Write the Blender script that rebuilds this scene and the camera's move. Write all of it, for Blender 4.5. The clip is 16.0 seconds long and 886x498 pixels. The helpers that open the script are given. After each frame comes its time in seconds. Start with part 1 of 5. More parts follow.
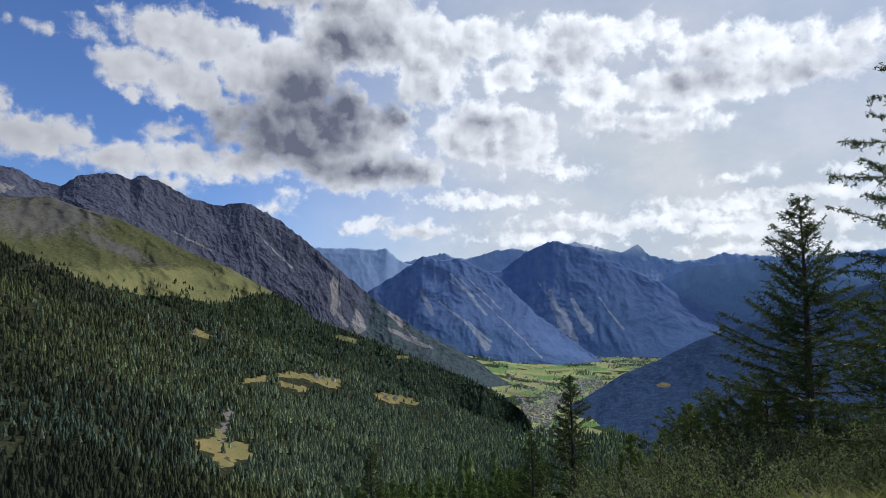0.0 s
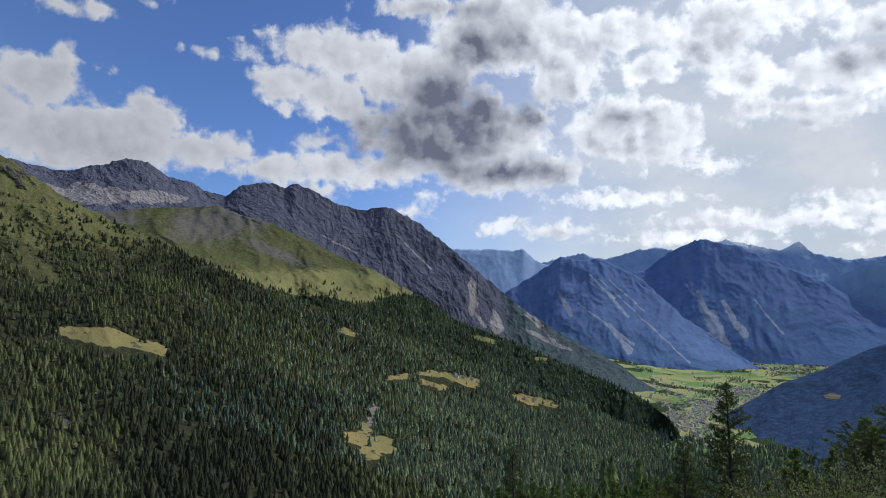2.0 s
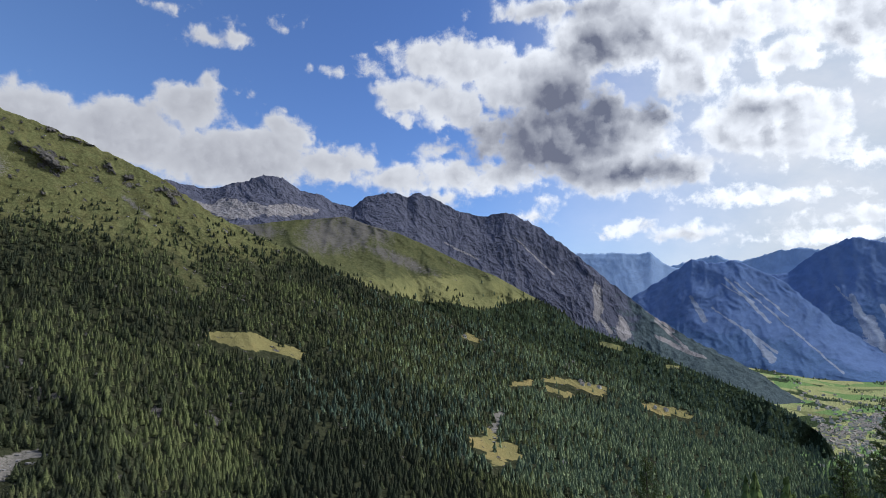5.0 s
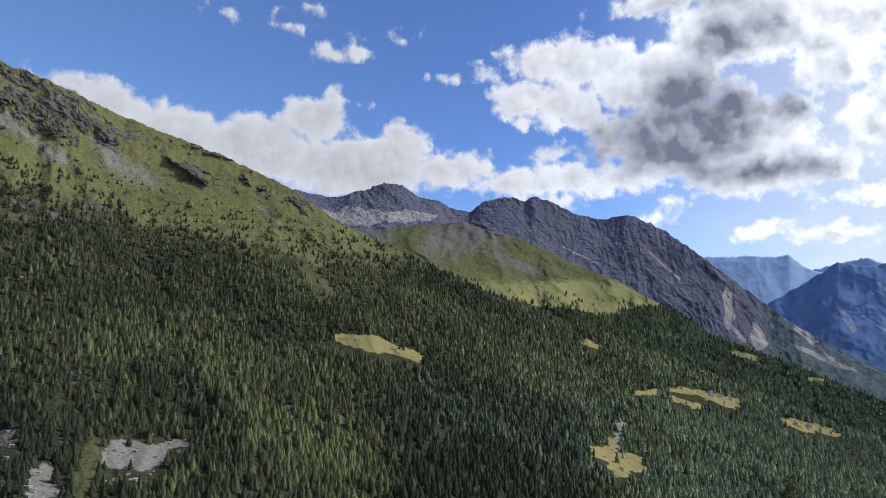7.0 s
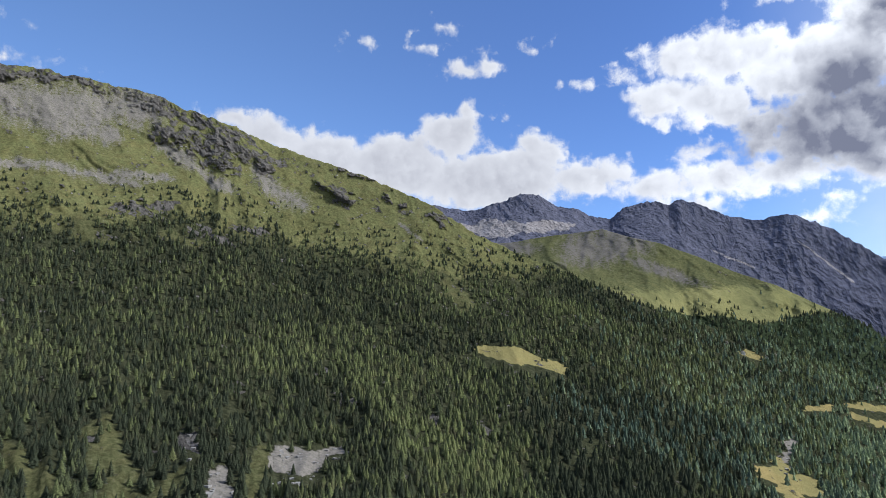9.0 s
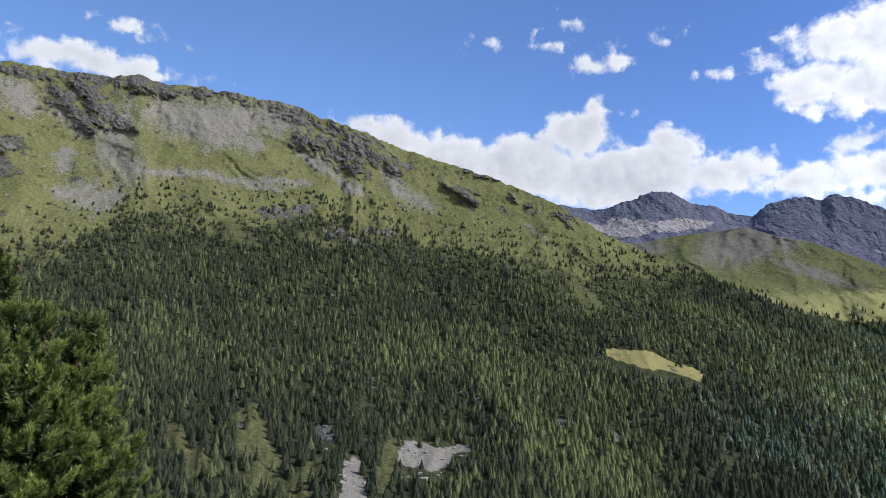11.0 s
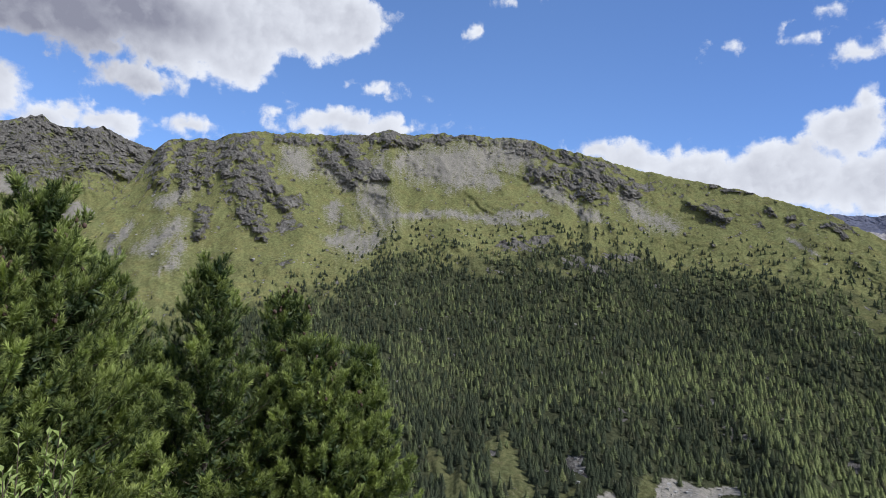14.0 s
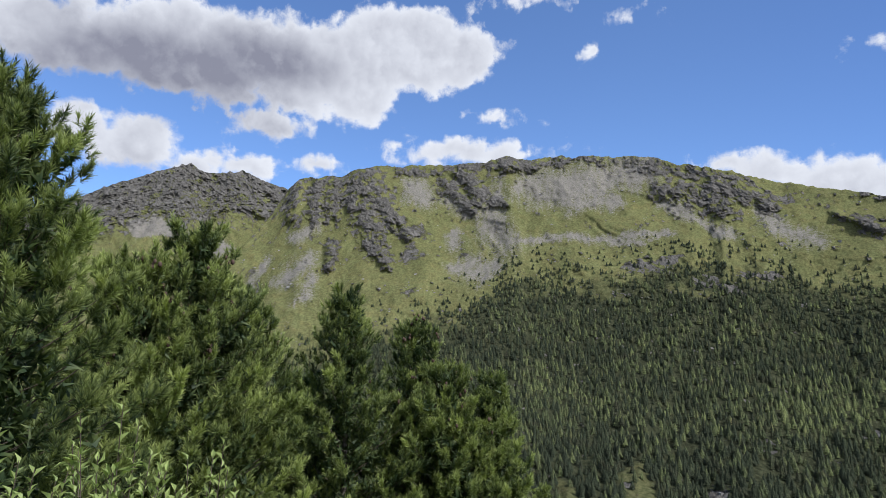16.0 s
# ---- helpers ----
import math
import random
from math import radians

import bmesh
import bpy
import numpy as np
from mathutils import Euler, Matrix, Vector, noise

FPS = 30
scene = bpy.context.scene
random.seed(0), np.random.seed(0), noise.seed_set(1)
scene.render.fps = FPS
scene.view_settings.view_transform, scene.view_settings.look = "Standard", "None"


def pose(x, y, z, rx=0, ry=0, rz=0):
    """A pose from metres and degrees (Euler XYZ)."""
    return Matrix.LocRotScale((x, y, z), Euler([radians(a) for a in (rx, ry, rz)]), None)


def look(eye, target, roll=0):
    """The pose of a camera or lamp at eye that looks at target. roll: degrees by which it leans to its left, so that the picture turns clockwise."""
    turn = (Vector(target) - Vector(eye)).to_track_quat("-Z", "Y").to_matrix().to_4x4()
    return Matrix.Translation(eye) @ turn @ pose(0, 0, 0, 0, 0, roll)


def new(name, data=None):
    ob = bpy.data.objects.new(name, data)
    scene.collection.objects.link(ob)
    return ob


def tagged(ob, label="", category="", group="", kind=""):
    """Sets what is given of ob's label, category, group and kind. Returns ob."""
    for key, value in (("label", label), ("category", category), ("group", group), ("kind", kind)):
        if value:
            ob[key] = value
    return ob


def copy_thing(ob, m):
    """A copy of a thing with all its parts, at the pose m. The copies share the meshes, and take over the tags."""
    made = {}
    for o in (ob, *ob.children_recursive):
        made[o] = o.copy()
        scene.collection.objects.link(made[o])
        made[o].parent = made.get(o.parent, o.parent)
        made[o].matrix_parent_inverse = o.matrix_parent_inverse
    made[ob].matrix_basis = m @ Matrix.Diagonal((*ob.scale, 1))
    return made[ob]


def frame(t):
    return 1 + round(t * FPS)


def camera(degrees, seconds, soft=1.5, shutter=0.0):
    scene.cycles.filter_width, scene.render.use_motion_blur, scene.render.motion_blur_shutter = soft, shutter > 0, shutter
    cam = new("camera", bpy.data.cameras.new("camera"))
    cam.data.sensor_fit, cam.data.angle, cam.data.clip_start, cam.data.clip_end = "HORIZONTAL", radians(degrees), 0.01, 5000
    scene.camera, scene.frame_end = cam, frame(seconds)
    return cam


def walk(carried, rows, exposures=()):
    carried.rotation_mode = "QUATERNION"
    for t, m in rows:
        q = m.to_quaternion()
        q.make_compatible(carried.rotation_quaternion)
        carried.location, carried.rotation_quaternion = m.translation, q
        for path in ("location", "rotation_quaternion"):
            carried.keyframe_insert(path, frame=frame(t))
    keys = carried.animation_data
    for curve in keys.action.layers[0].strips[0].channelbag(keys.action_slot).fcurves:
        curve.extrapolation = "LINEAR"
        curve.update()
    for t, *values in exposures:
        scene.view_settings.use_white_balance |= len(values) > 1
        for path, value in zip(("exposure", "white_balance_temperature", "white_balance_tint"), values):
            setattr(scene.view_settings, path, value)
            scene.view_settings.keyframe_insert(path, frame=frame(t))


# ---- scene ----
EYE = 1.65          # height of the lens above the path
REACH = 0.42        # the lens swings round the standing point at arm's length
cam = camera(68.74, 16.0, soft=0.75)
# seconds, bearing (left of the first view), pitch, lean to the right
ROWS = [
    (0.0, -0.00, 4.30, -0.00),
    (0.5, 4.02, 4.36, -0.02),
    (1.0, 6.83, 4.01, -0.34),
    (1.5, 9.77, 3.61, -0.24),
    (2.0, 12.08, 4.35, -0.24),
    (2.5, 13.74, 4.30, -0.62),
    (3.0, 15.42, 4.44, -0.44),
    (3.5, 16.96, 4.60, -0.50),
    (6.0, 28.21, 4.93, -0.11),
    (6.5, 31.04, 4.98, -0.59),
    (7.0, 33.15, 5.22, -0.39),
    (7.5, 36.55, 5.36, 0.10),
    (8.0, 39.60, 5.59, 0.22),
    (8.5, 42.83, 5.76, 0.69),
    (9.0, 45.50, 6.24, 0.50),
    (11.5, 58.98, 5.90, -0.47),
    (12.0, 61.78, 5.64, -0.30),
    (12.5, 66.76, 6.16, -0.18),
    (13.0, 70.93, 7.06, 0.04),
    (13.5, 74.04, 7.22, 0.48),
    (14.0, 77.69, 8.77, 0.08),
    (14.5, 79.93, 9.61, 0.33),
    (15.0, 81.59, 9.68, 0.33),
    (15.5, 84.97, 10.27, 0.36),
    (16.0, 88.54, 11.10, 0.30),
]
EXPOSURES = [(0.0, -0.3, 6050, 10), (3.5, -0.2, 6050, 10), (6.0, 0.0, 6050, 10), (9.0, 0.28, 6050, 10), (11.5, 0.38, 6050, 10), (16.0, 0.36, 6050, 10)]
walk(cam, [(t, pose(-REACH * math.sin(radians(b)), REACH * math.cos(radians(b)), EYE, 90 + p, r, b)) for t, b, p, r in ROWS], EXPOSURES)

SUN_BEARING, SUN_RISE = -43.0, 45.0


def heading(bearing, rise):
    b, e = radians(bearing), radians(rise)
    return Vector((-math.sin(b) * math.cos(e), math.cos(b) * math.cos(e), math.sin(e)))


# ---------------------------------------------------------------- node helper
class Net:
    """Short hand for building a node tree."""

    def __init__(self, tree):
        self.tree = tree
        tree.nodes.clear()

    def node(self, kind, ins=None, operation="", interpolation_type="", data_type="", blend_type="", attribute_name="", vector_type=""):
        n = self.tree.nodes.new(kind)
        if operation:
            n.operation = operation
        if interpolation_type:
            n.interpolation_type = interpolation_type
        if data_type:
            n.data_type = data_type
        if blend_type:
            n.blend_type = blend_type
        if attribute_name:
            n.attribute_name = attribute_name
        if vector_type:
            n.vector_type = vector_type
        for k, v in (ins or {}).items():
            self.put(n.inputs[k], v)
        return n

    def put(self, socket, v):
        if isinstance(v, bpy.types.NodeSocket):
            self.tree.links.new(v, socket)
        elif v is not None:
            socket.default_value = v

    def math(self, op, a, b=None, c=None, clamp=False):
        n = self.node("ShaderNodeMath", {0: a, 1: b, 2: c}, operation=op)
        n.use_clamp = clamp
        return n.outputs[0]

    def step(self, v, lo, hi, out_lo=0.0, out_hi=1.0):
        n = self.node("ShaderNodeMapRange", {"Value": v, "From Min": lo, "From Max": hi, "To Min": out_lo, "To Max": out_hi},
                      interpolation_type="SMOOTHSTEP")
        return n.outputs[0]

    def mix(self, f, a, b, blend="MIX"):
        n = self.node("ShaderNodeMix", data_type="RGBA", blend_type=blend)
        for i, v in ((0, f), (6, a), (7, b)):
            if isinstance(v, tuple) and len(v) == 3:
                v = (*v, 1.0)
            self.put(n.inputs[i], v)
        return n.outputs[2]

    def noise(self, vec, scale, detail=4.0, rough=0.55, distort=0.0):
        n = self.node("ShaderNodeTexNoise", {"Vector": vec, "Scale": scale, "Detail": detail, "Roughness": rough, "Distortion": distort})
        return n.outputs["Fac"]

    def attribute(self, name):
        return self.node("ShaderNodeAttribute", attribute_name=name).outputs["Fac"]


# ---------------------------------------------------------------- world and sun
# clouds: bearing, rise, half width, half height in degrees
TOWERING = [
    (21.7, 21.0, 6.3, 2.0), (25.5, 18.1, 3.6, 1.7), (22.0, 17.3, 4.3, 2.0), (14.2, 18.9, 6.1, 3.1), (11.2, 14.5, 8.9, 3.5), (7.4, 22.5, 6.5, 3.3),
    (1.2, 20.4, 3.6, 4.3), (8.2, 11.2, 10.3, 1.8), (23.2, 13.3, 2.5, 0.7), (-4.4, 14.2, 5.6, 2.9), (-3.9, 22.2, 4.6, 1.8), (-10.9, 21.0, 4.0, 2.7),
]
BROKEN = [
    (-15.8, 21.9, 4.4, 1.0), (-24.4, 20.2, 5.8, 1.3), (-30.4, 17.8, 5.6, 1.5), (-21.7, 17.3, 8.3, 1.7), (-18.0, 14.7, 5.2, 1.3), (-13.3, 18.1, 2.9, 1.8),
    (-5.9, 19.4, 3.1, 1.4), (-32.7, 19.4, 3.0, 0.8), (-8.8, 11.7, 3.0, 0.9), (2.5, 5.7, 1.9, 0.6), (-25.5, 9.8, 1.2, 0.4), (4.2, 5.3, 0.7, 0.3),
]
TRAILING = [
    (32.7, 12.1, 3.1, 1.5), (27.7, 11.1, 4.6, 1.0), (21.9, 11.4, 3.4, 1.2), (17.4, 11.3, 3.2, 1.4), (23.5, 9.3, 2.5, 0.7), (15.2, 7.3, 1.3, 0.5),
    (14.0, 8.8, 1.1, 0.4), (29.3, 20.4, 1.1, 0.7), (25.6, 15.7, 0.6, 0.8), (11.4, 24.9, 5.8, 0.9),
]
STREAKS = [
    (-14.6, 6.4, 7.3, 0.6), (-24.0, 7.9, 4.1, 0.5), (-30.0, 7.9, 4.3, 0.5), (-20.1, 6.7, 7.4, 0.6), (-26.4, 5.7, 6.4, 0.6), (-8.3, 5.0, 4.5, 0.4),
    (-30.2, 3.8, 3.5, 0.3), (-32.3, 9.6, 0.8, 0.4), (-10.8, 11.1, 2.0, 0.6), (6.7, 6.3, 2.5, 0.7), (-3.3, 8.6, 4.5, 0.6), (-24.3, 4.0, 2.5, 0.3),
]
BANK = [
    (64.4, 16.6, 1.5, 0.9), (60.8, 15.7, 3.5, 1.4), (55.3, 14.4, 5.1, 1.8), (49.8, 13.5, 5.4, 2.9), (44.6, 16.0, 2.9, 2.0), (43.5, 18.4, 1.1, 0.9),
    (38.0, 15.1, 2.3, 1.5), (36.0, 14.6, 2.0, 1.2), (40.5, 12.1, 7.3, 2.9), (32.4, 12.2, 4.6, 1.1), (27.4, 11.7, 4.5, 0.8), (21.9, 11.8, 3.0, 0.6),
]
PUFFS = [
    (40.3, 17.0, 0.7, 0.6), (43.2, 21.6, 1.4, 0.5), (40.7, 21.9, 1.0, 0.5), (45.2, 25.2, 1.3, 0.6), (53.1, 23.9, 0.6, 0.4), (29.1, 20.1, 1.1, 0.7),
    (25.8, 16.3, 0.7, 1.0), (33.0, 20.1, 0.6, 0.3), (38.2, 23.4, 1.1, 0.2), (23.4, 13.3, 2.7, 0.6), (46.7, 23.3, 0.6, 0.2), (1.8, 5.8, 2.3, 0.6),
]
OVERHEAD = [
    (121.5, 25.5, 5.7, 2.3), (111.6, 26.3, 10.4, 3.8), (100.3, 26.3, 9.9, 4.0), (91.8, 28.1, 7.5, 3.6), (86.4, 27.6, 3.8, 2.7), (104.1, 21.3, 3.4, 1.2),
    (115.4, 18.6, 4.4, 2.2), (106.8, 17.8, 3.7, 1.2), (100.0, 18.1, 2.5, 0.7), (86.0, 19.5, 6.3, 1.0), (91.8, 21.8, 0.4, 0.9), (80.9, 31.7, 2.7, 0.5),
]
BEYOND = [
    (124.2, 26.0, 4.1, 1.9), (118.4, 19.0, 3.1, 1.7), (96.0, 23.3, 3.1, 1.4), (113.3, 29.0, 3.5, 1.2), (59.2, 15.8, 5.0, 1.1), (53.3, 14.4, 3.2, 1.1),
    (52.3, 23.8, 0.5, 0.4), (74.8, 27.2, 0.6, 0.6), (82.6, 22.4, 1.6, 0.5), (69.8, 29.8, 0.9, 0.2), (110.5, 17.0, 2.6, 1.0), (63.2, 16.8, 2.6, 0.7),
]
BELLIES = [
    (11.3, 16.3, 5.7, 3.9), (17.0, 14.8, 4.1, 2.5), (13.2, 13.4, 6.1, 2.8), (6.2, 11.2, 8.1, 1.5), (9.4, 21.7, 2.7, 2.2), (6.3, 22.1, 2.0, 1.3),
    (19.7, 13.4, 2.7, 1.4), (21.9, 13.7, 1.3, 0.5), (4.3, 16.1, 3.0, 1.9),
]
SHADES = [
    (-21.7, 18.4, 2.7, 1.3), (-28.8, 17.0, 3.7, 0.7), (-32.3, 17.4, 3.4, 0.6), (-17.1, 13.6, 5.2, 0.4), (-15.2, 14.9, 2.4, 0.4), (-3.9, 15.4, 3.0, 0.7),
    (-10.2, 20.1, 1.5, 0.7), (2.5, 5.4, 1.6, 0.3), (-23.2, 7.9, 2.6, 0.2), (-14.6, 6.2, 4.8, 0.2), (11.4, 24.7, 5.8, 0.9),
]
UNDERSIDES = [
    (113.1, 24.4, 10.9, 3.6), (105.4, 26.4, 7.2, 2.4), (121.1, 23.3, 6.3, 2.2), (111.7, 22.3, 6.7, 2.0), (104.6, 20.6, 2.4, 0.6), (116.5, 16.2, 3.2, 0.9),
    (121.3, 27.2, 1.9, 0.8),
]

world = bpy.data.worlds.new("sky")
scene.world = world
world.use_nodes = True
w = Net(world.node_tree)
way = w.node("ShaderNodeTexCoord").outputs["Generated"]
xyz = w.node("ShaderNodeSeparateXYZ", {0: way}).outputs
bearing = w.math("MULTIPLY", w.math("ARCTAN2", w.math("MULTIPLY", xyz[0], -1.0), xyz[1]), 57.2958)
rise = w.math("MULTIPLY", w.math("ARCSINE", xyz[2]), 57.2958)
plain = w.node("ShaderNodeCombineXYZ", {0: bearing, 1: rise, 2: 0.0}).outputs[0]
flat = w.node("ShaderNodeMapping", {"Vector": way, "Scale": (1.0, 1.0, 1.7)}).outputs[0]


def warp(vec, scale, reach):
    n = w.node("ShaderNodeTexNoise", {"Vector": vec, "Scale": scale, "Detail": 5.0, "Roughness": 0.6})
    off = w.node("ShaderNodeVectorMath", {0: n.outputs["Color"], 1: (0.5, 0.5, 0.5)}, operation="SUBTRACT").outputs[0]
    far_ = w.node("ShaderNodeVectorMath", {0: off, 1: reach}, operation="MULTIPLY").outputs[0]
    return w.node("ShaderNodeVectorMath", {0: vec, 1: far_}, operation="ADD").outputs[0]


def billow(vec):
    """Heaped round heads at three sizes, about 0 on the whole."""
    total = None
    for scale, gain in ((0.36, 1.0), (0.9, 0.42)):
        v = w.node("ShaderNodeTexVoronoi", {"Vector": vec, "Scale": scale})
        v.voronoi_dimensions, v.feature = "2D", "SMOOTH_F1"
        v.inputs["Smoothness"].default_value = 0.9
        h = w.math("MULTIPLY_ADD", v.outputs["Distance"], -2.4 * gain, 0.85 * gain)
        total = h if total is None else w.math("ADD", total, h)
    return total


chart = warp(plain, 0.22, (4.2, 2.8, 0.0))
curly = warp(plain, 0.8, (2.2, 1.7, 0.0))


def blobs(tables, soft):
    """Depth in degrees inside the ovals."""
    d = None
    for a, e, ra, re in [row for table in tables for row in table]:
        m = w.node("ShaderNodeVectorMath", {0: chart, 1: (1 / ra, 1 / re, 0), 2: (-a / ra, -e / re, 0)}, operation="MULTIPLY_ADD")
        r = w.node("ShaderNodeVectorMath", {0: m.outputs[0]}, operation="LENGTH").outputs["Value"]
        deep = min(ra, re)
        r = w.math("MULTIPLY_ADD", r, -deep, deep)
        d = r if d is None else w.math("SMOOTH_MAX", d, r, soft)
    return d


heads = billow(curly)
sunward = w.node("ShaderNodeVectorMath", {0: curly, 1: (-0.6, 0.55, 0.0)}, operation="ADD").outputs[0]
heads_sun = billow(sunward)
fine = w.noise(plain, 0.8, 9.0, 0.60, 0.2)
ragged = w.math("SUBTRACT", fine, 0.5)
body = blobs((TOWERING, BROKEN, TRAILING, BANK, PUFFS, OVERHEAD, BEYOND), 0.5)
dens = w.math("ADD", w.math("ADD", body, 0.22), w.math("MULTIPLY", heads, 0.55))
dens = w.math("ADD", dens, w.math("MULTIPLY", ragged, 2.0))
cover = w.step(dens, -0.20, 0.75)
thin = w.math("ADD", blobs((STREAKS,), 0.2), w.math("MULTIPLY", ragged, 2.4))
thin = w.step(thin, -0.35, 0.40, 0.0, 0.95)
cover = w.math("MAXIMUM", cover, thin)
uneven = w.math("ADD", w.math("MULTIPLY", heads, 0.22), w.math("MULTIPLY", ragged, 1.2))
belly = w.step(w.math("ADD", blobs((BELLIES, UNDERSIDES), 0.5), uneven), -1.3, 2.0)
dim = w.step(w.math("ADD", blobs((SHADES,), 0.3), uneven), -0.7, 0.9, 0.0, 0.55)
belly = w.math("MAXIMUM", belly, dim)
rim = w.step(dens, 1.6, 0.1)
sunside = w.step(bearing, 45.0, -12.0)
lit = w.math("MULTIPLY", w.math("SUBTRACT", heads, heads_sun), w.math("MULTIPLY_ADD", sunside, 0.14, 0.12))
lit = w.math("ADD", lit, w.math("MULTIPLY", ragged, 0.45))
lit = w.math("ADD", lit, w.math("MULTIPLY_ADD", rim, 0.30, 0.68))
lit = w.math("SUBTRACT", lit, w.math("MULTIPLY", belly, 0.66), clamp=True)
sky = w.node("ShaderNodeTexSky")
sky.sky_type, sky.sun_disc, sky.altitude = "NISHITA", False, 1900.0
sky.sun_elevation, sky.sun_rotation = radians(SUN_RISE), radians(-SUN_BEARING)
sky.air_density, sky.dust_density, sky.ozone_density = 1.0, 0.6, 2.5
blue = w.mix(1.0, sky.outputs[0], w.mix(w.step(bearing, 25.0, 75.0), (0.84, 0.97, 1.27), (1.30, 1.40, 1.58)), "MULTIPLY")
# a thin bright veil of high cloud on the sunward side
veil = w.math("MULTIPLY", w.step(bearing, 22.0, -8.0), w.step(rise, 34.0, 10.0, 0.65, 0.97))
veil = w.math("MULTIPLY", veil, w.step(w.noise(flat, 2.6, 6.0, 0.5), 0.3, 0.6, 0.88, 1.0))
thick = w.mix(w.step(w.noise(flat, 6.0, 8.0, 0.6), 0.32, 0.68), (6.7, 7.2, 7.6), (8.6, 8.6, 8.5))
clear = w.mix(veil, blue, thick)
white = w.mix(sunside, (6.8, 6.8, 7.0), (12.6, 12.7, 12.8))
glow = w.mix(lit, w.mix(sunside, (2.2, 2.2, 2.65), (1.5, 1.7, 2.4)), white)
painted = w.mix(cover, clear, glow)
w.node("ShaderNodeOutputWorld", {"Surface": w.node("ShaderNodeBackground", {"Color": painted, "Strength": 0.1}).outputs[0]})

sun = new("sun", bpy.data.lights.new("sun", "SUN"))
sun.data.energy, sun.data.angle, sun.data.color = 4.0, radians(0.6), (1.0, 0.95, 0.87)
sun.matrix_world = look(tuple(heading(SUN_BEARING, SUN_RISE) * 100), (0, 0, 0))


# ---------------------------------------------------------------- materials
def material(name):
    m = bpy.data.materials.new(name)
    m.use_nodes = True
    return m, Net(m.node_tree)


def finish(net, color, rough=0.85, normal=None, gloss=0.0, **more):
    ins = {"Base Color": color if not isinstance(color, tuple) else (*color, 1.0), "Roughness": rough}
    if normal is not None:
        ins["Normal"] = normal
    ins.update(more)
    b = net.node("ShaderNodeBsdfPrincipled", ins)
    b.inputs["Specular IOR Level"].default_value = gloss
    net.node("ShaderNodeOutputMaterial", {"Surface": b.outputs[0]})
    return b


def place(net):
    return net.node("ShaderNodeNewGeometry").outputs["Position"]


def n_mean(a, b):
    return tuple(0.65 * x + 0.35 * y for x, y in zip(a, b))


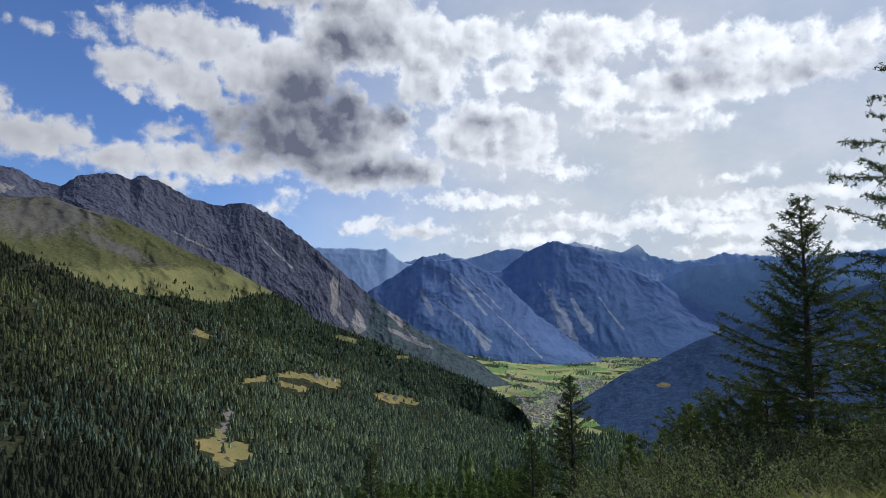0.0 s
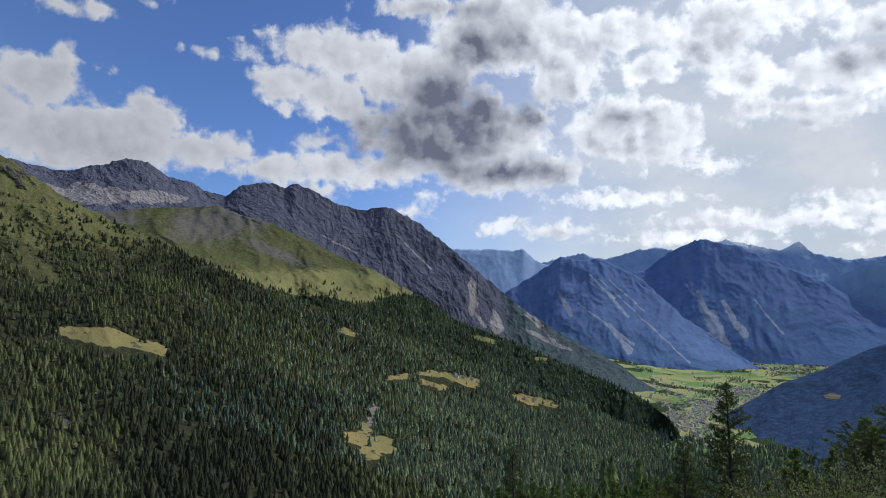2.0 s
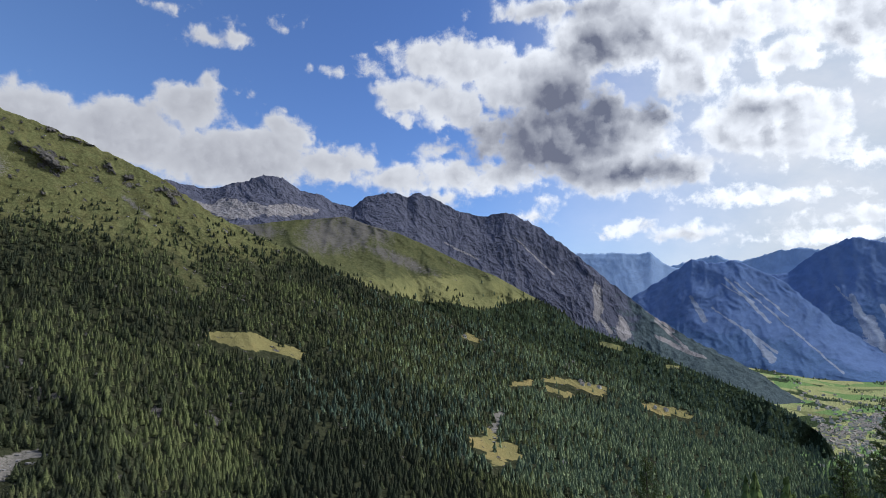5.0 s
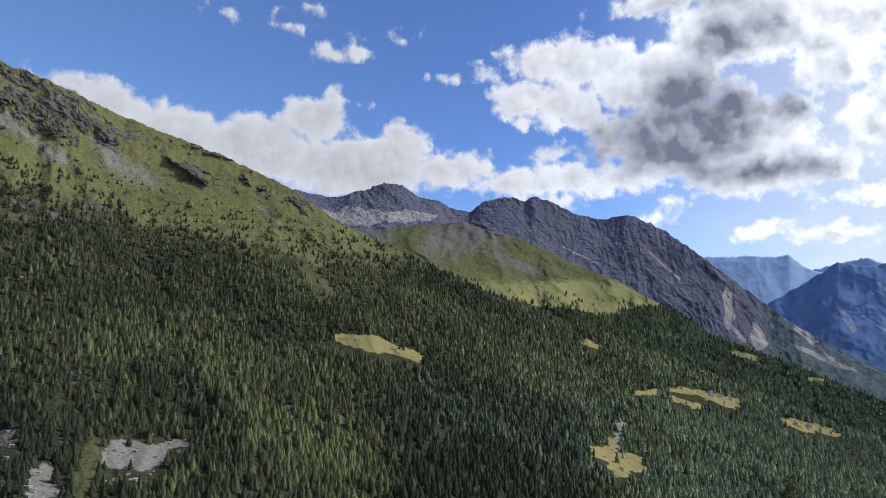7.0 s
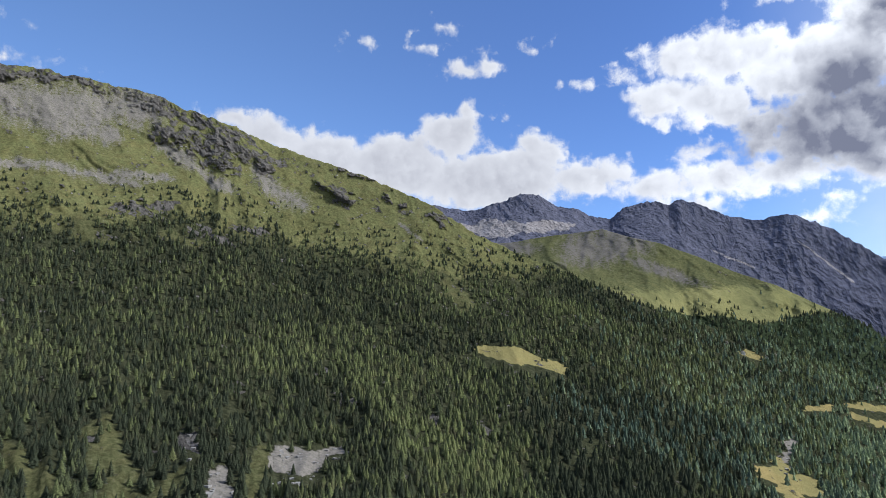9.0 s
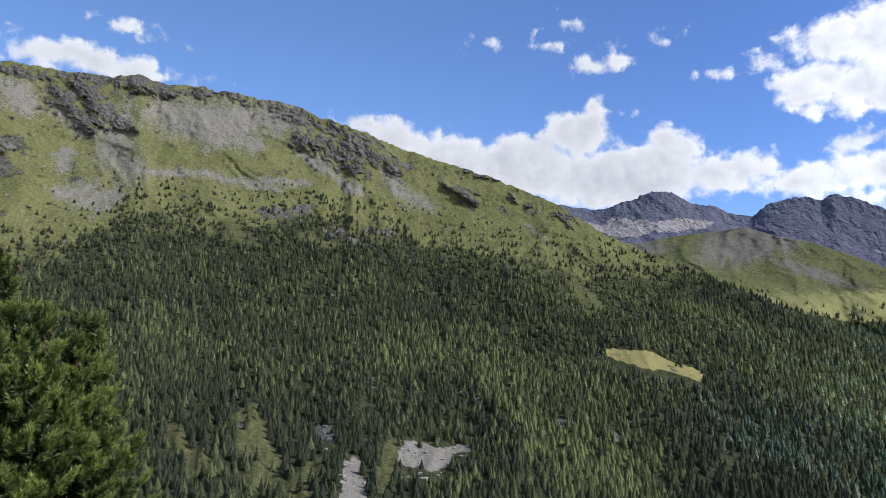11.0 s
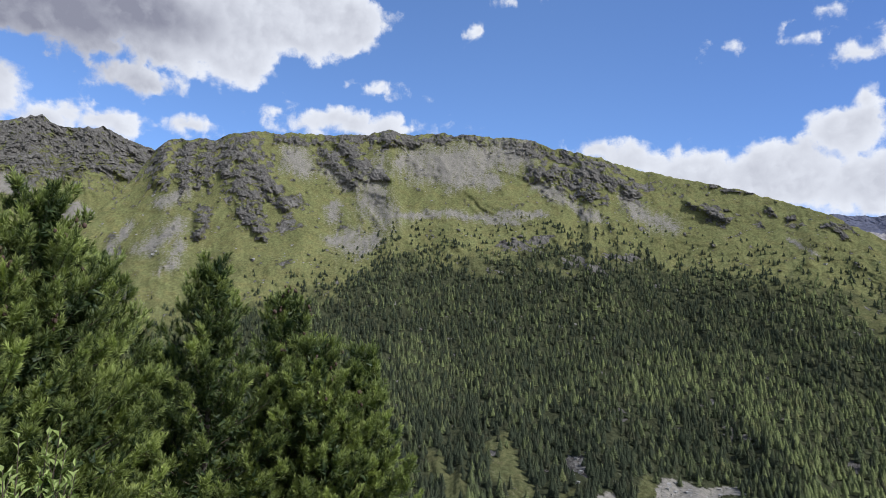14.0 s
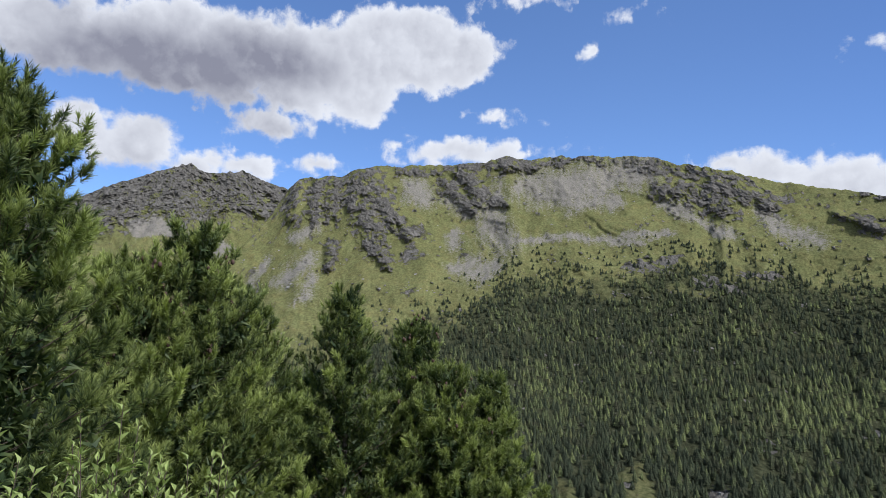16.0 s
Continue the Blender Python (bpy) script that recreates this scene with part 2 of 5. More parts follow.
def land_material(name, grass, dry, rock, scree, floor, grain=1.0, fields=False, relief=9.0):
    """Ground cover: forest floor, with grass, dry meadow, rock and scree where the land's own attributes say."""
    m, n = material(name)
    p = place(n)
    big = n.noise(p, 0.010 / grain, 6, 0.6)
    mid = n.noise(p, 0.05 / grain, 8, 0.68)
    small = n.step(n.noise(p, 0.20 / grain, 6, 0.75), 0.34, 0.66)
    stretched = n.node("ShaderNodeMapping", {"Vector": p, "Scale": (1, 1, 0.4)}).outputs[0]
    crack = n.step(n.noise(stretched, 0.045 / grain, 10, 0.75, 0.8), 0.33, 0.67)

    def shade(c, k, lo=0.55, hi=1.45):
        return n.mix(k, tuple(v * lo for v in c), tuple(v * hi for v in c))

    green = n.mix(n.step(mid, 0.36, 0.70), shade(grass, small, 0.72, 1.28), shade(n_mean(grass, dry), small, 0.55, 0.95))
    green = n.mix(n.step(big, 0.62, 0.38, 0.0, 0.45), green, shade(tuple(v * 0.62 for v in grass), small))
    base = n.mix(n.attribute("grass"), shade(floor, small), green)
    if fields:
        cell = n.node("ShaderNodeTexVoronoi", {"Vector": p, "Scale": 0.011}).outputs["Color"]
        tone = n.node("ShaderNodeSeparateColor", {0: cell}).outputs
        plot = n.mix(n.step(tone[0], 0.45, 0.55), shade(grass, small, 0.8, 1.2), shade(dry, small, 0.7, 1.1))
        plot = n.mix(n.step(tone[1], 0.70, 0.74), plot, shade(floor, small, 0.8, 2.0))
        base = n.mix(n.attribute("field"), base, plot)
    hay = n.mix(n.step(big, 0.36, 0.62), shade(dry, small, 0.85, 1.15), n.mix(0.5, shade(dry, small, 0.85, 1.15), shade(grass, mid, 0.8, 1.5)))
    base = n.mix(n.step(n.math("ADD", n.attribute("dry"), n.math("MULTIPLY", n.math("SUBTRACT", mid, 0.5), 0.9)), 0.35, 0.65), base, hay)
    up = n.node("ShaderNodeSeparateXYZ", {0: p}).outputs[2]
    lane = n.node("ShaderNodeCombineXYZ", {0: n.attribute("along"), 1: n.math("MULTIPLY", up, 0.14), 2: 0.0}).outputs[0]
    streak = n.noise(lane, 0.07 / grain, 8, 0.7, 0.6)
    fall = n.math("ADD", n.attribute("scree"), n.math("MULTIPLY", n.math("SUBTRACT", streak, 0.5), 1.5))
    fall = n.math("ADD", fall, n.math("MULTIPLY", n.math("SUBTRACT", small, 0.5), 0.65))
    loose = n.step(fall, 0.25, 0.90)
    cobble = n.node("ShaderNodeTexVoronoi", {"Vector": p, "Scale": 0.55}).outputs["Color"]
    cobble = n.node("ShaderNodeSeparateColor", {0: cobble}).outputs[0]
    base = n.mix(loose, base, n.mix(n.math("MULTIPLY_ADD", cobble, 0.6, n.math("MULTIPLY", small, 0.4)), tuple(v * 0.72 for v in scree), tuple(v * 1.3 for v in scree)))
    stone = n.math("ADD", n.attribute("rock"), n.math("MULTIPLY", n.math("SUBTRACT", mid, 0.5), 1.7))
    stone = n.math("ADD", stone, n.math("MULTIPLY", n.math("SUBTRACT", crack, 0.5), 0.75))
    rocky = n.mix(n.math("MULTIPLY_ADD", small, 0.5, n.math("MULTIPLY", crack, 0.5)), tuple(v * 0.38 for v in rock), tuple(v * 1.45 for v in rock))
    k = n.step(stone, 0.42, 0.58)
    base = n.mix(k, base, rocky)
    high = n.math("ADD", n.math("MULTIPLY", crack, n.math("ADD", n.math("MULTIPLY", k, 0.9), 0.12)), n.math("MULTIPLY", n.math("SUBTRACT", small, n.math("MULTIPLY", loose, small)), 0.12))
    high = n.math("MULTIPLY", high, n.math("SUBTRACT", 1.0, n.math("MULTIPLY", loose, 0.75)))
    bump = n.node("ShaderNodeBump", {"Height": high, "Strength": 1.0, "Distance": relief * grain})
    finish(n, base, 0.95, bump.outputs[0])
    return m


def far_material(name, rock, wood, scree, grain=3.0, harsh=1.0):
    """A distant mountainside: bare rock above, dark woods below, pale slides."""
    m, n = material(name)
    p = place(n)
    stretched = n.node("ShaderNodeMapping", {"Vector": p, "Scale": (1, 1, 0.45)}).outputs[0]
    crack = n.step(n.noise(stretched, 0.06 / grain, 10, 0.72, 0.7), 0.33, 0.67)
    mid = n.noise(p, 0.02, 8, 0.65)
    stone = n.mix(crack, tuple(v * (1 - 0.45 * harsh) for v in rock), tuple(v * (1 + 0.4 * harsh) for v in rock))
    trees = n.mix(n.step(n.noise(p, 0.06, 6, 0.75), 0.35, 0.65), tuple(v * (1 - 0.35 * harsh) for v in wood), tuple(v * (1 + 0.4 * harsh) for v in wood))
    level = n.math("ADD", n.attribute("rock"), n.math("MULTIPLY", n.math("SUBTRACT", mid, 0.5), 1.2))
    c = n.mix(n.step(level, 0.35, 0.6), trees, stone)
    slide = n.math("ADD", n.attribute("scree"), n.math("MULTIPLY", n.math("SUBTRACT", mid, 0.5), 1.2))
    slide = n.math("ADD", slide, n.math("MULTIPLY", n.math("SUBTRACT", crack, 0.5), 0.4))
    c = n.mix(n.step(slide, 0.45, 0.75), c, n.mix(crack, tuple(v * 0.75 for v in scree), tuple(v * 1.2 for v in scree)))
    c = n.mix(n.attribute("snow"), c, (0.75, 0.78, 0.82))
    bump = n.node("ShaderNodeBump", {"Height": crack, "Strength": 0.7 * harsh, "Distance": 3.5 * grain})
    finish(n, c, 0.95, bump.outputs[0])
    return m


def tree_material(name, dark, light, rough=0.8):
    """Needles seen from far off: each tree has its own tint."""
    m, n = material(name)
    k = n.attribute("tint")
    spot = n.noise(place(n), 0.7, 4, 0.7)
    c = n.mix(k, dark, light)
    c = n.mix(n.step(n.noise(place(n), 0.035, 5, 0.75), 0.50, 0.68, 0.0, 0.45), c, n.mix(k, (0.052, 0.045, 0.030), (0.17, 0.145, 0.075)))
    c = n.mix(n.step(spot, 0.3, 0.7), n.mix(0.45, c, (0, 0, 0)), n.mix(1.0, c, (1.35, 1.35, 1.3), "MULTIPLY"))
    finish(n, c, rough)
    return m


def leaf_material(name, dark, light, through_light=0.25, rough=0.55):
    m, n = material(name)
    k = n.attribute("tint")
    c = n.mix(k, dark, light)
    b = n.node("ShaderNodeBsdfPrincipled", {"Base Color": c, "Roughness": rough})
    b.inputs["Specular IOR Level"].default_value = 0.3
    t = n.node("ShaderNodeBsdfTranslucent", {"Color": n.mix(1.0, c, (1.3, 1.4, 0.7), "MULTIPLY")})
    mixed = n.node("ShaderNodeMixShader", {0: through_light, 1: b.outputs[0], 2: t.outputs[0]})
    n.node("ShaderNodeOutputMaterial", {"Surface": mixed.outputs[0]})
    return m


def bark_material(name, a, b):
    m, n = material(name)
    p = place(n)
    s = n.node("ShaderNodeMapping", {"Vector": p, "Scale": (1, 1, 0.25)}).outputs[0]
    k = n.noise(s, 22.0, 8, 0.7, 0.4)
    c = n.mix(n.step(k, 0.35, 0.65), a, b)
    bump = n.node("ShaderNodeBump", {"Height": k, "Strength": 0.8, "Distance": 0.02})
    finish(n, c, 0.9, bump.outputs[0])
    return m


def plain_material(name, c, rough=0.8, spread=0.25, scale=3.0):
    m, n = material(name)
    k = n.noise(place(n), scale, 6, 0.65)
    finish(n, n.mix(k, tuple(v * (1 - spread) for v in c), tuple(v * (1 + spread) for v in c)), rough)
    return m


SLOPE = land_material("alpine_slope", (0.130, 0.138, 0.060), (0.275, 0.222, 0.095), (0.142, 0.134, 0.126), (0.166, 0.155, 0.140), (0.040, 0.044, 0.025), 1.0, False, 3.5)
HILL = land_material("green_hill", (0.090, 0.097, 0.047), (0.205, 0.200, 0.086), (0.16, 0.15, 0.14), (0.115, 0.108, 0.100), (0.03, 0.042, 0.022), 1.6, False, 3.0)
GROUND = land_material("valley_ground", (0.17, 0.27, 0.10), (0.36, 0.37, 0.17), (0.17, 0.165, 0.16), (0.26, 0.255, 0.25), (0.035, 0.050, 0.025), 1.0, True)
# the blue in these four materials is distance haze put into base colours
HAZED_CRAG = far_material("hazed_crag", (0.096, 0.101, 0.140), (0.074, 0.098, 0.106), (0.25, 0.235, 0.24), 2.0, 0.6)
HAZE_BLUE = far_material("haze_blue_mountain", (0.118, 0.180, 0.345), (0.094, 0.155, 0.295), (0.27, 0.31, 0.40), 4.0, 0.26)
HAZE_PALE = far_material("haze_pale_range", (0.25, 0.35, 0.53), (0.215, 0.31, 0.48), (0.32, 0.40, 0.52), 5.0, 0.2)
HAZED_WOOD = far_material("hazed_wooded_slope", (0.042, 0.067, 0.128), (0.039, 0.066, 0.128), (0.2, 0.17, 0.10), 3.0, 0.6)
CONIFER = tree_material("conifer_needles", (0.034, 0.042, 0.030), (0.165, 0.190, 0.082))
# paler and bluer needles: distance haze painted into the colour
HAZED_CONIFER = tree_material("hazed_conifer_needles", (0.086, 0.122, 0.094), (0.275, 0.335, 0.185))
NEEDLE_PINE = leaf_material("pine_needles", (0.026, 0.048, 0.020), (0.38, 0.44, 0.14), 0.30)
NEEDLE_LARCH = leaf_material("larch_needles", (0.032, 0.054, 0.024), (0.115, 0.155, 0.052), 0.3)
LEAF_BUSH = leaf_material("willow_leaves", (0.100, 0.150, 0.045), (0.34, 0.41, 0.15), 0.34)
LEAF_SHRUB = leaf_material("alder_leaves", (0.075, 0.110, 0.055), (0.27, 0.32, 0.17), 0.36)
GRASS = leaf_material("long_grass", (0.15, 0.19, 0.05), (0.48, 0.44, 0.17), 0.35)
BARK = bark_material("grey_bark", (0.06, 0.05, 0.045), (0.17, 0.15, 0.135))
TWIG = bark_material("thin_twigs", (0.07, 0.055, 0.045), (0.14, 0.115, 0.095))
LIME = plain_material("lime_render", (0.72, 0.70, 0.66), 0.85)
TIMBER = plain_material("dark_timber", (0.11, 0.07, 0.045), 0.8, 0.4)
SLATE = plain_material("grey_roofing", (0.30, 0.27, 0.245), 0.8, 0.3)
GRAVEL = plain_material("pale_gravel", (0.46, 0.42, 0.35), 0.95, 0.3, 0.6)
BOULDER = plain_material("grey_boulders", (0.26, 0.255, 0.25), 0.95, 0.45, 0.35)
GLASSY = plain_material("dark_glazing", (0.03, 0.035, 0.04), 0.25)
CONE_SCALE = plain_material("pine_cones", (0.085, 0.058, 0.050), 0.8, 0.4, 30.0)
YOUNG_LARCH = tree_material("young_larch_needles", (0.085, 0.125, 0.045), (0.20, 0.26, 0.095))
NEEDLE_YOUNG = leaf_material("young_larch_shoots", (0.070, 0.105, 0.036), (0.21, 0.27, 0.085), 0.35)


# ---------------------------------------------------------------- numbers: noise and meshes
PERM = np.random.RandomState(7).permutation(256)
PERM = np.concatenate([PERM, PERM, PERM])
GRAD = np.random.RandomState(8).normal(size=(256, 3))
GRAD /= np.linalg.norm(GRAD, axis=1)[:, None]


def perlin(p):
    i = np.floor(p).astype(np.int64)
    f = p - i
    i &= 255
    u = f * f * f * (f * (f * 6 - 15) + 10)
    total = 0.0
    for dx in (0, 1):
        for dy in (0, 1):
            for dz in (0, 1):
                h = PERM[PERM[PERM[i[..., 0] + dx] + i[..., 1] + dy] + i[..., 2] + dz]
                g = GRAD[h]
                dot = g[..., 0] * (f[..., 0] - dx) + g[..., 1] * (f[..., 1] - dy) + g[..., 2] * (f[..., 2] - dz)
                wx = u[..., 0] if dx else 1 - u[..., 0]
                wy = u[..., 1] if dy else 1 - u[..., 1]
                wz = u[..., 2] if dz else 1 - u[..., 2]
                total = total + wx * wy * wz * dot
    return total


def fbm(p, octaves=4, gain=0.5):
    v, a = 0.0, 1.0
    for k in range(octaves):
        v = v + a * perlin(p * 2.0 ** k + 17.3 * k)
        a *= gain
    return v


def ridged(p, octaves=4, gain=0.5):
    v, a = 0.0, 1.0
    for k in range(octaves):
        v = v + a * (1 - 2.4 * np.abs(perlin(p * 2.0 ** k + 31.7 * k)))
        a *= gain
    return v


def smooth(x, lo, hi):
    t = np.clip((x - lo) / (hi - lo), 0, 1)
    return t * t * (3 - 2 * t)


def mesh_of(name, verts, faces, mat, attrs=None, soft=True):
    """A mesh object out of numpy arrays: verts (n, 3), faces (m, 3 or 4)."""
    me = bpy.data.meshes.new(name)
    n, k = faces.shape
    me.vertices.add(len(verts))
    me.vertices.foreach_set("co", np.ascontiguousarray(verts, dtype=np.float32).ravel())
    me.loops.add(n * k)
    me.loops.foreach_set("vertex_index", np.ascontiguousarray(faces, dtype=np.int32).ravel())
    me.polygons.add(n)
    me.polygons.foreach_set("loop_start", np.arange(0, n * k, k, dtype=np.int32))
    me.polygons.foreach_set("use_smooth", np.full(n, soft, dtype=bool))
    for key, value in (attrs or {}).items():
        me.attributes.new(key, "FLOAT", "POINT").data.foreach_set("value", np.ascontiguousarray(value, dtype=np.float32).ravel())
    me.update()
    me.validate()
    me.materials.append(mat)
    return new(name, me)


def facet(ob, hard, nu, nv):
    """Broken, flat-faced rock where hard (a value for each place of a sheet) is over a half."""
    h = hard[:-1, :-1].ravel() > 0.5
    ob.data.polygons.foreach_set("use_smooth", ~h)
    ob.data.update()


def sheet_faces(nu, nv):
    a = (np.arange(nu - 1)[:, None] * nv + np.arange(nv - 1)[None, :]).ravel()
    return np.stack([a, a + nv, a + nv + 1, a + 1], axis=1)


def polar(b, d, z):
    b = np.radians(b)
    return np.stack([-np.sin(b) * d, np.cos(b) * d, z], axis=-1)


def rise_of(p):
    return np.degrees(np.arctan2(p[..., 2] - EYE, np.hypot(p[..., 0], p[..., 1])))


def bearing_of(p):
    return -np.degrees(np.arctan2(p[..., 0], p[..., 1]))


def along(table, b):
    """Rise and distance at the bearings b, from rows of bearing, rise, distance."""
    t = np.array(sorted(table))
    return np.interp(b, t[:, 0], t[:, 1]), np.interp(b, t[:, 0], t[:, 2])


def loft(crest, foot, step, rows, bend=1.0, relief=20.0, size=220.0, jag=0.12, drop=0.8, behind=700.0, lean=1.0):
    """A mountainside between a foot line and a crest line, with gullies and ribs, and a plain back."""
    lo = max(min(r[0] for r in crest), min(r[0] for r in foot))
    hi = min(max(r[0] for r in crest), max(r[0] for r in foot))
    b = np.arange(lo, hi + step, step)
    ce, cd = along(crest, b)
    fe, fd = along(foot, b)
    tops = EYE + cd * np.tan(np.radians(ce))
    s = np.linspace(0, 1, rows)[None, :] ** lean
    pad = int(3.0 / step)
    bell = np.exp(-0.5 * (np.arange(-pad, pad + 1) * step / 1.2) ** 2)
    soft_crest = np.convolve(np.pad(ce, pad, mode="edge"), bell / bell.sum(), mode="valid")
    e = fe[:, None] + (soft_crest[:, None] * (1 - s ** 2) + ce[:, None] * s ** 2 - fe[:, None]) * s
    d = fd[:, None] + (cd - fd)[:, None] * s ** bend
    p = polar(b[:, None] + 0 * s, d, EYE + d * np.tan(np.radians(e)))
    n = ribs(p, size, size * 1.9)
    fade = np.clip(s * 6, 0, 1) * np.clip((1 - s) * 5 + 0.7, 0, 1)
    d2 = d - relief * (n - 0.6) * fade
    e2 = e + jag * ridged(p / (size * 0.22), 4, 0.6) * s ** 10
    p = polar(b[:, None] + 0 * s, d2, EYE + d2 * np.tan(np.radians(e2)))
    back = []
    for k in (0.25, 1.0):
        bd = np.minimum(cd + behind * k, 4950)
        back.append(polar(b, bd, tops - drop * behind * k - 12))
    return np.concatenate([p, np.stack(back, axis=1)], axis=1), n


def ribs(p, wide, tall, octaves=5, gain=0.58, shift=0.0):
    """Ribs and gullies that run down a mountainside: about wide metres across and tall metres high."""
    d = np.hypot(p[..., 0], p[..., 1])
    u = np.radians(bearing_of(p)) * np.median(d)
    q = np.stack([u / wide + shift, p[..., 2] / tall, 0.3 * d / wide], axis=-1)
    w1 = fbm(q * 0.8 + 3.3, 3)
    q = q + np.stack([0.55 * w1 + 0.14 * fbm(q * np.array([1.0, 3.0, 1.0]) + 5.5, 3), 0.3 * fbm(q * 0.8 + 8.8, 3), 0 * w1], axis=-1)
    return ridged(q, octaves, gain)


def push(p, m):
    """Bring places of a sheet m metres nearer along the line to the viewpoint."""
    v = p - np.array([0, 0, EYE])
    return p - v * (m / np.maximum(np.linalg.norm(v, axis=-1), 1.0))[..., None]


def patch(b, e, table):
    """How far inside one of the oval patches (bearing, rise, half width, half height, slant) a place lies, 0 at the rim."""
    best = np.full(b.shape, -9.0)
    for a, r, ra, re, slant in table:
        du = b - a
        best = np.maximum(best, 1 - np.hypot(du / ra, (e - r - slant * du) / re))
    return best


def strokes(b, e, table):
    """How far inside one of the tapered strokes (bearing, rise, half width at either end) a place lies, 0 at the rim."""
    best = np.full(b.shape, -9.0)
    for b0, e0, w0, b1, e1, w1 in table:
        du, dv = b1 - b0, e1 - e0
        t = np.clip(((b - b0) * du + (e - e0) * dv) / (du * du + dv * dv), 0, 1)
        best = np.maximum(best, 1 - np.hypot(b - b0 - t * du, e - e0 - t * dv) / (w0 + (w1 - w0) * t))
    return best


def seeds(p, density, rng):
    """Places strewn over a sheet p (nu, nv, 3), with density (nu-1, nv-1) per square metre of plan."""
    ax, ay = p[1:, :-1, 0] - p[:-1, :-1, 0], p[1:, :-1, 1] - p[:-1, :-1, 1]
    bx, by = p[:-1, 1:, 0] - p[:-1, :-1, 0], p[:-1, 1:, 1] - p[:-1, :-1, 1]
    want = np.abs(ax * by - ay * bx) * density
    count = np.floor(want + rng.rand(*want.shape)).astype(int)
    i, j = np.nonzero(count)
    i, j = np.repeat(i, count[i, j]), np.repeat(j, count[i, j])
    u, v = rng.rand(len(i), 1), rng.rand(len(i), 1)
    return (p[i, j] * (1 - u) + p[i + 1, j] * u) * (1 - v) + (p[i, j + 1] * (1 - u) + p[i + 1, j + 1] * u) * v


def conifer_shape(rng, tiers, spokes, slim):
    """A small conifer of height 1: overlapping ragged skirts of boughs on a pointed cone. Corners, triangles, and a tint for each corner."""
    v, f, t = [], [], []
    lean = 0.02 * rng.normal(size=2)
    plump = 0.75 + 0.35 * rng.rand()
    for k in range(tiers):
        top = 1.0 - 0.90 * (max(0.0, k - 0.6) / tiers) ** 1.05
        low = max(0.02, 1.0 - 0.95 * ((k + 1.0) / tiers) ** 1.05)
        reach = slim * (1 - low) ** plump * (0.93 + 0.14 * rng.rand()) * (0.85 if k == tiers - 1 else 1.0)
        c, turn = len(v), 6.283 * rng.rand()
        v.append((lean[0] * top, lean[1] * top, top))
        t.append(-0.05)
        for i in range(2 * spokes):
            a = turn + 3.1416 * (i + 0.3 * rng.normal()) / spokes
            far_ = reach * ((0.92 + 0.3 * rng.rand()) if i % 2 else (0.70 + 0.15 * rng.rand()))
            v.append((far_ * math.cos(a), far_ * math.sin(a), low + (-0.015 if i % 2 else 0.04) + 0.012 * rng.normal()))
            # paler tips and darker hollows: bough shading put into the tint
            t.append(0.10 if i % 2 else -0.14)
        f += [(c, c + 1 + i, c + 1 + (i + 1) % (2 * spokes)) for i in range(2 * spokes)]
    return np.array(v), np.array(f), np.array(t)


def woods(name, label, places, heights, tints, tiers, spokes, slim, seed, mat=CONIFER):
    """Many conifers in one mesh."""
    rng = np.random.RandomState(seed)
    kinds = [conifer_shape(rng, tiers, spokes, slim * (0.75 + 0.5 * rng.rand())) for _ in range(14)]
    pick = rng.randint(0, len(kinds), len(places))
    vs, fs, ts, base = [], [], [], 0
    for k, (v, f, own_tint) in enumerate(kinds):
        m = pick == k
        n = int(m.sum())
        if not n:
            continue
        a = rng.rand(n) * 6.283
        wide = (0.5 * heights[m] + 0.5 * heights.mean()) * (0.85 + 0.35 * rng.rand(n))
        x = v[None, :, 0] * np.cos(a)[:, None] - v[None, :, 1] * np.sin(a)[:, None]
        y = v[None, :, 0] * np.sin(a)[:, None] + v[None, :, 1] * np.cos(a)[:, None]
        q = np.stack([x * wide[:, None], y * wide[:, None], v[None, :, 2] * heights[m][:, None] - 0.8], axis=-1) + places[m][:, None, :]
        vs.append(q.reshape(-1, 3))
        fs.append((f[None] + (np.arange(n) * len(v))[:, None, None]).reshape(-1, 3) + base)
        ts.append(np.clip(tints[m][:, None] + own_tint[None, :], 0, 1).ravel())
        base += n * len(v)
    ob = mesh_of(name, np.concatenate(vs), np.concatenate(fs), mat, {"tint": np.concatenate(ts)}, soft=False)
    return tagged(ob, label, "forest", kind="stuff")


# ---------------------------------------------------------------- the land
# rows of bearing, rise seen from the path, distance
SLOPE_CREST = [
    (126, 3, 1150), (114, 5, 1300), (108, 8.5, 1500), (104, 13, 1620), (102.4, 15.7, 1680), (101.4, 16.7, 1680), (97.8, 17.1, 1680), (95.7, 17.9, 1660),
    (92.2, 18.1, 1660), (87.5, 18.2, 1660), (84.5, 18.4, 1650), (82.3, 18.9, 1640), (81, 18.4, 1650), (77.5, 18.6, 1650), (74, 18.3, 1650), (70, 17.9, 1640),
    (68, 17.2, 1620), (66, 16.7, 1610), (63.3, 15.9, 1600), (60, 14.6, 1590), (55.6, 13.4, 1560), (53.1, 12.6, 1540), (49.7, 11.2, 1500),
]
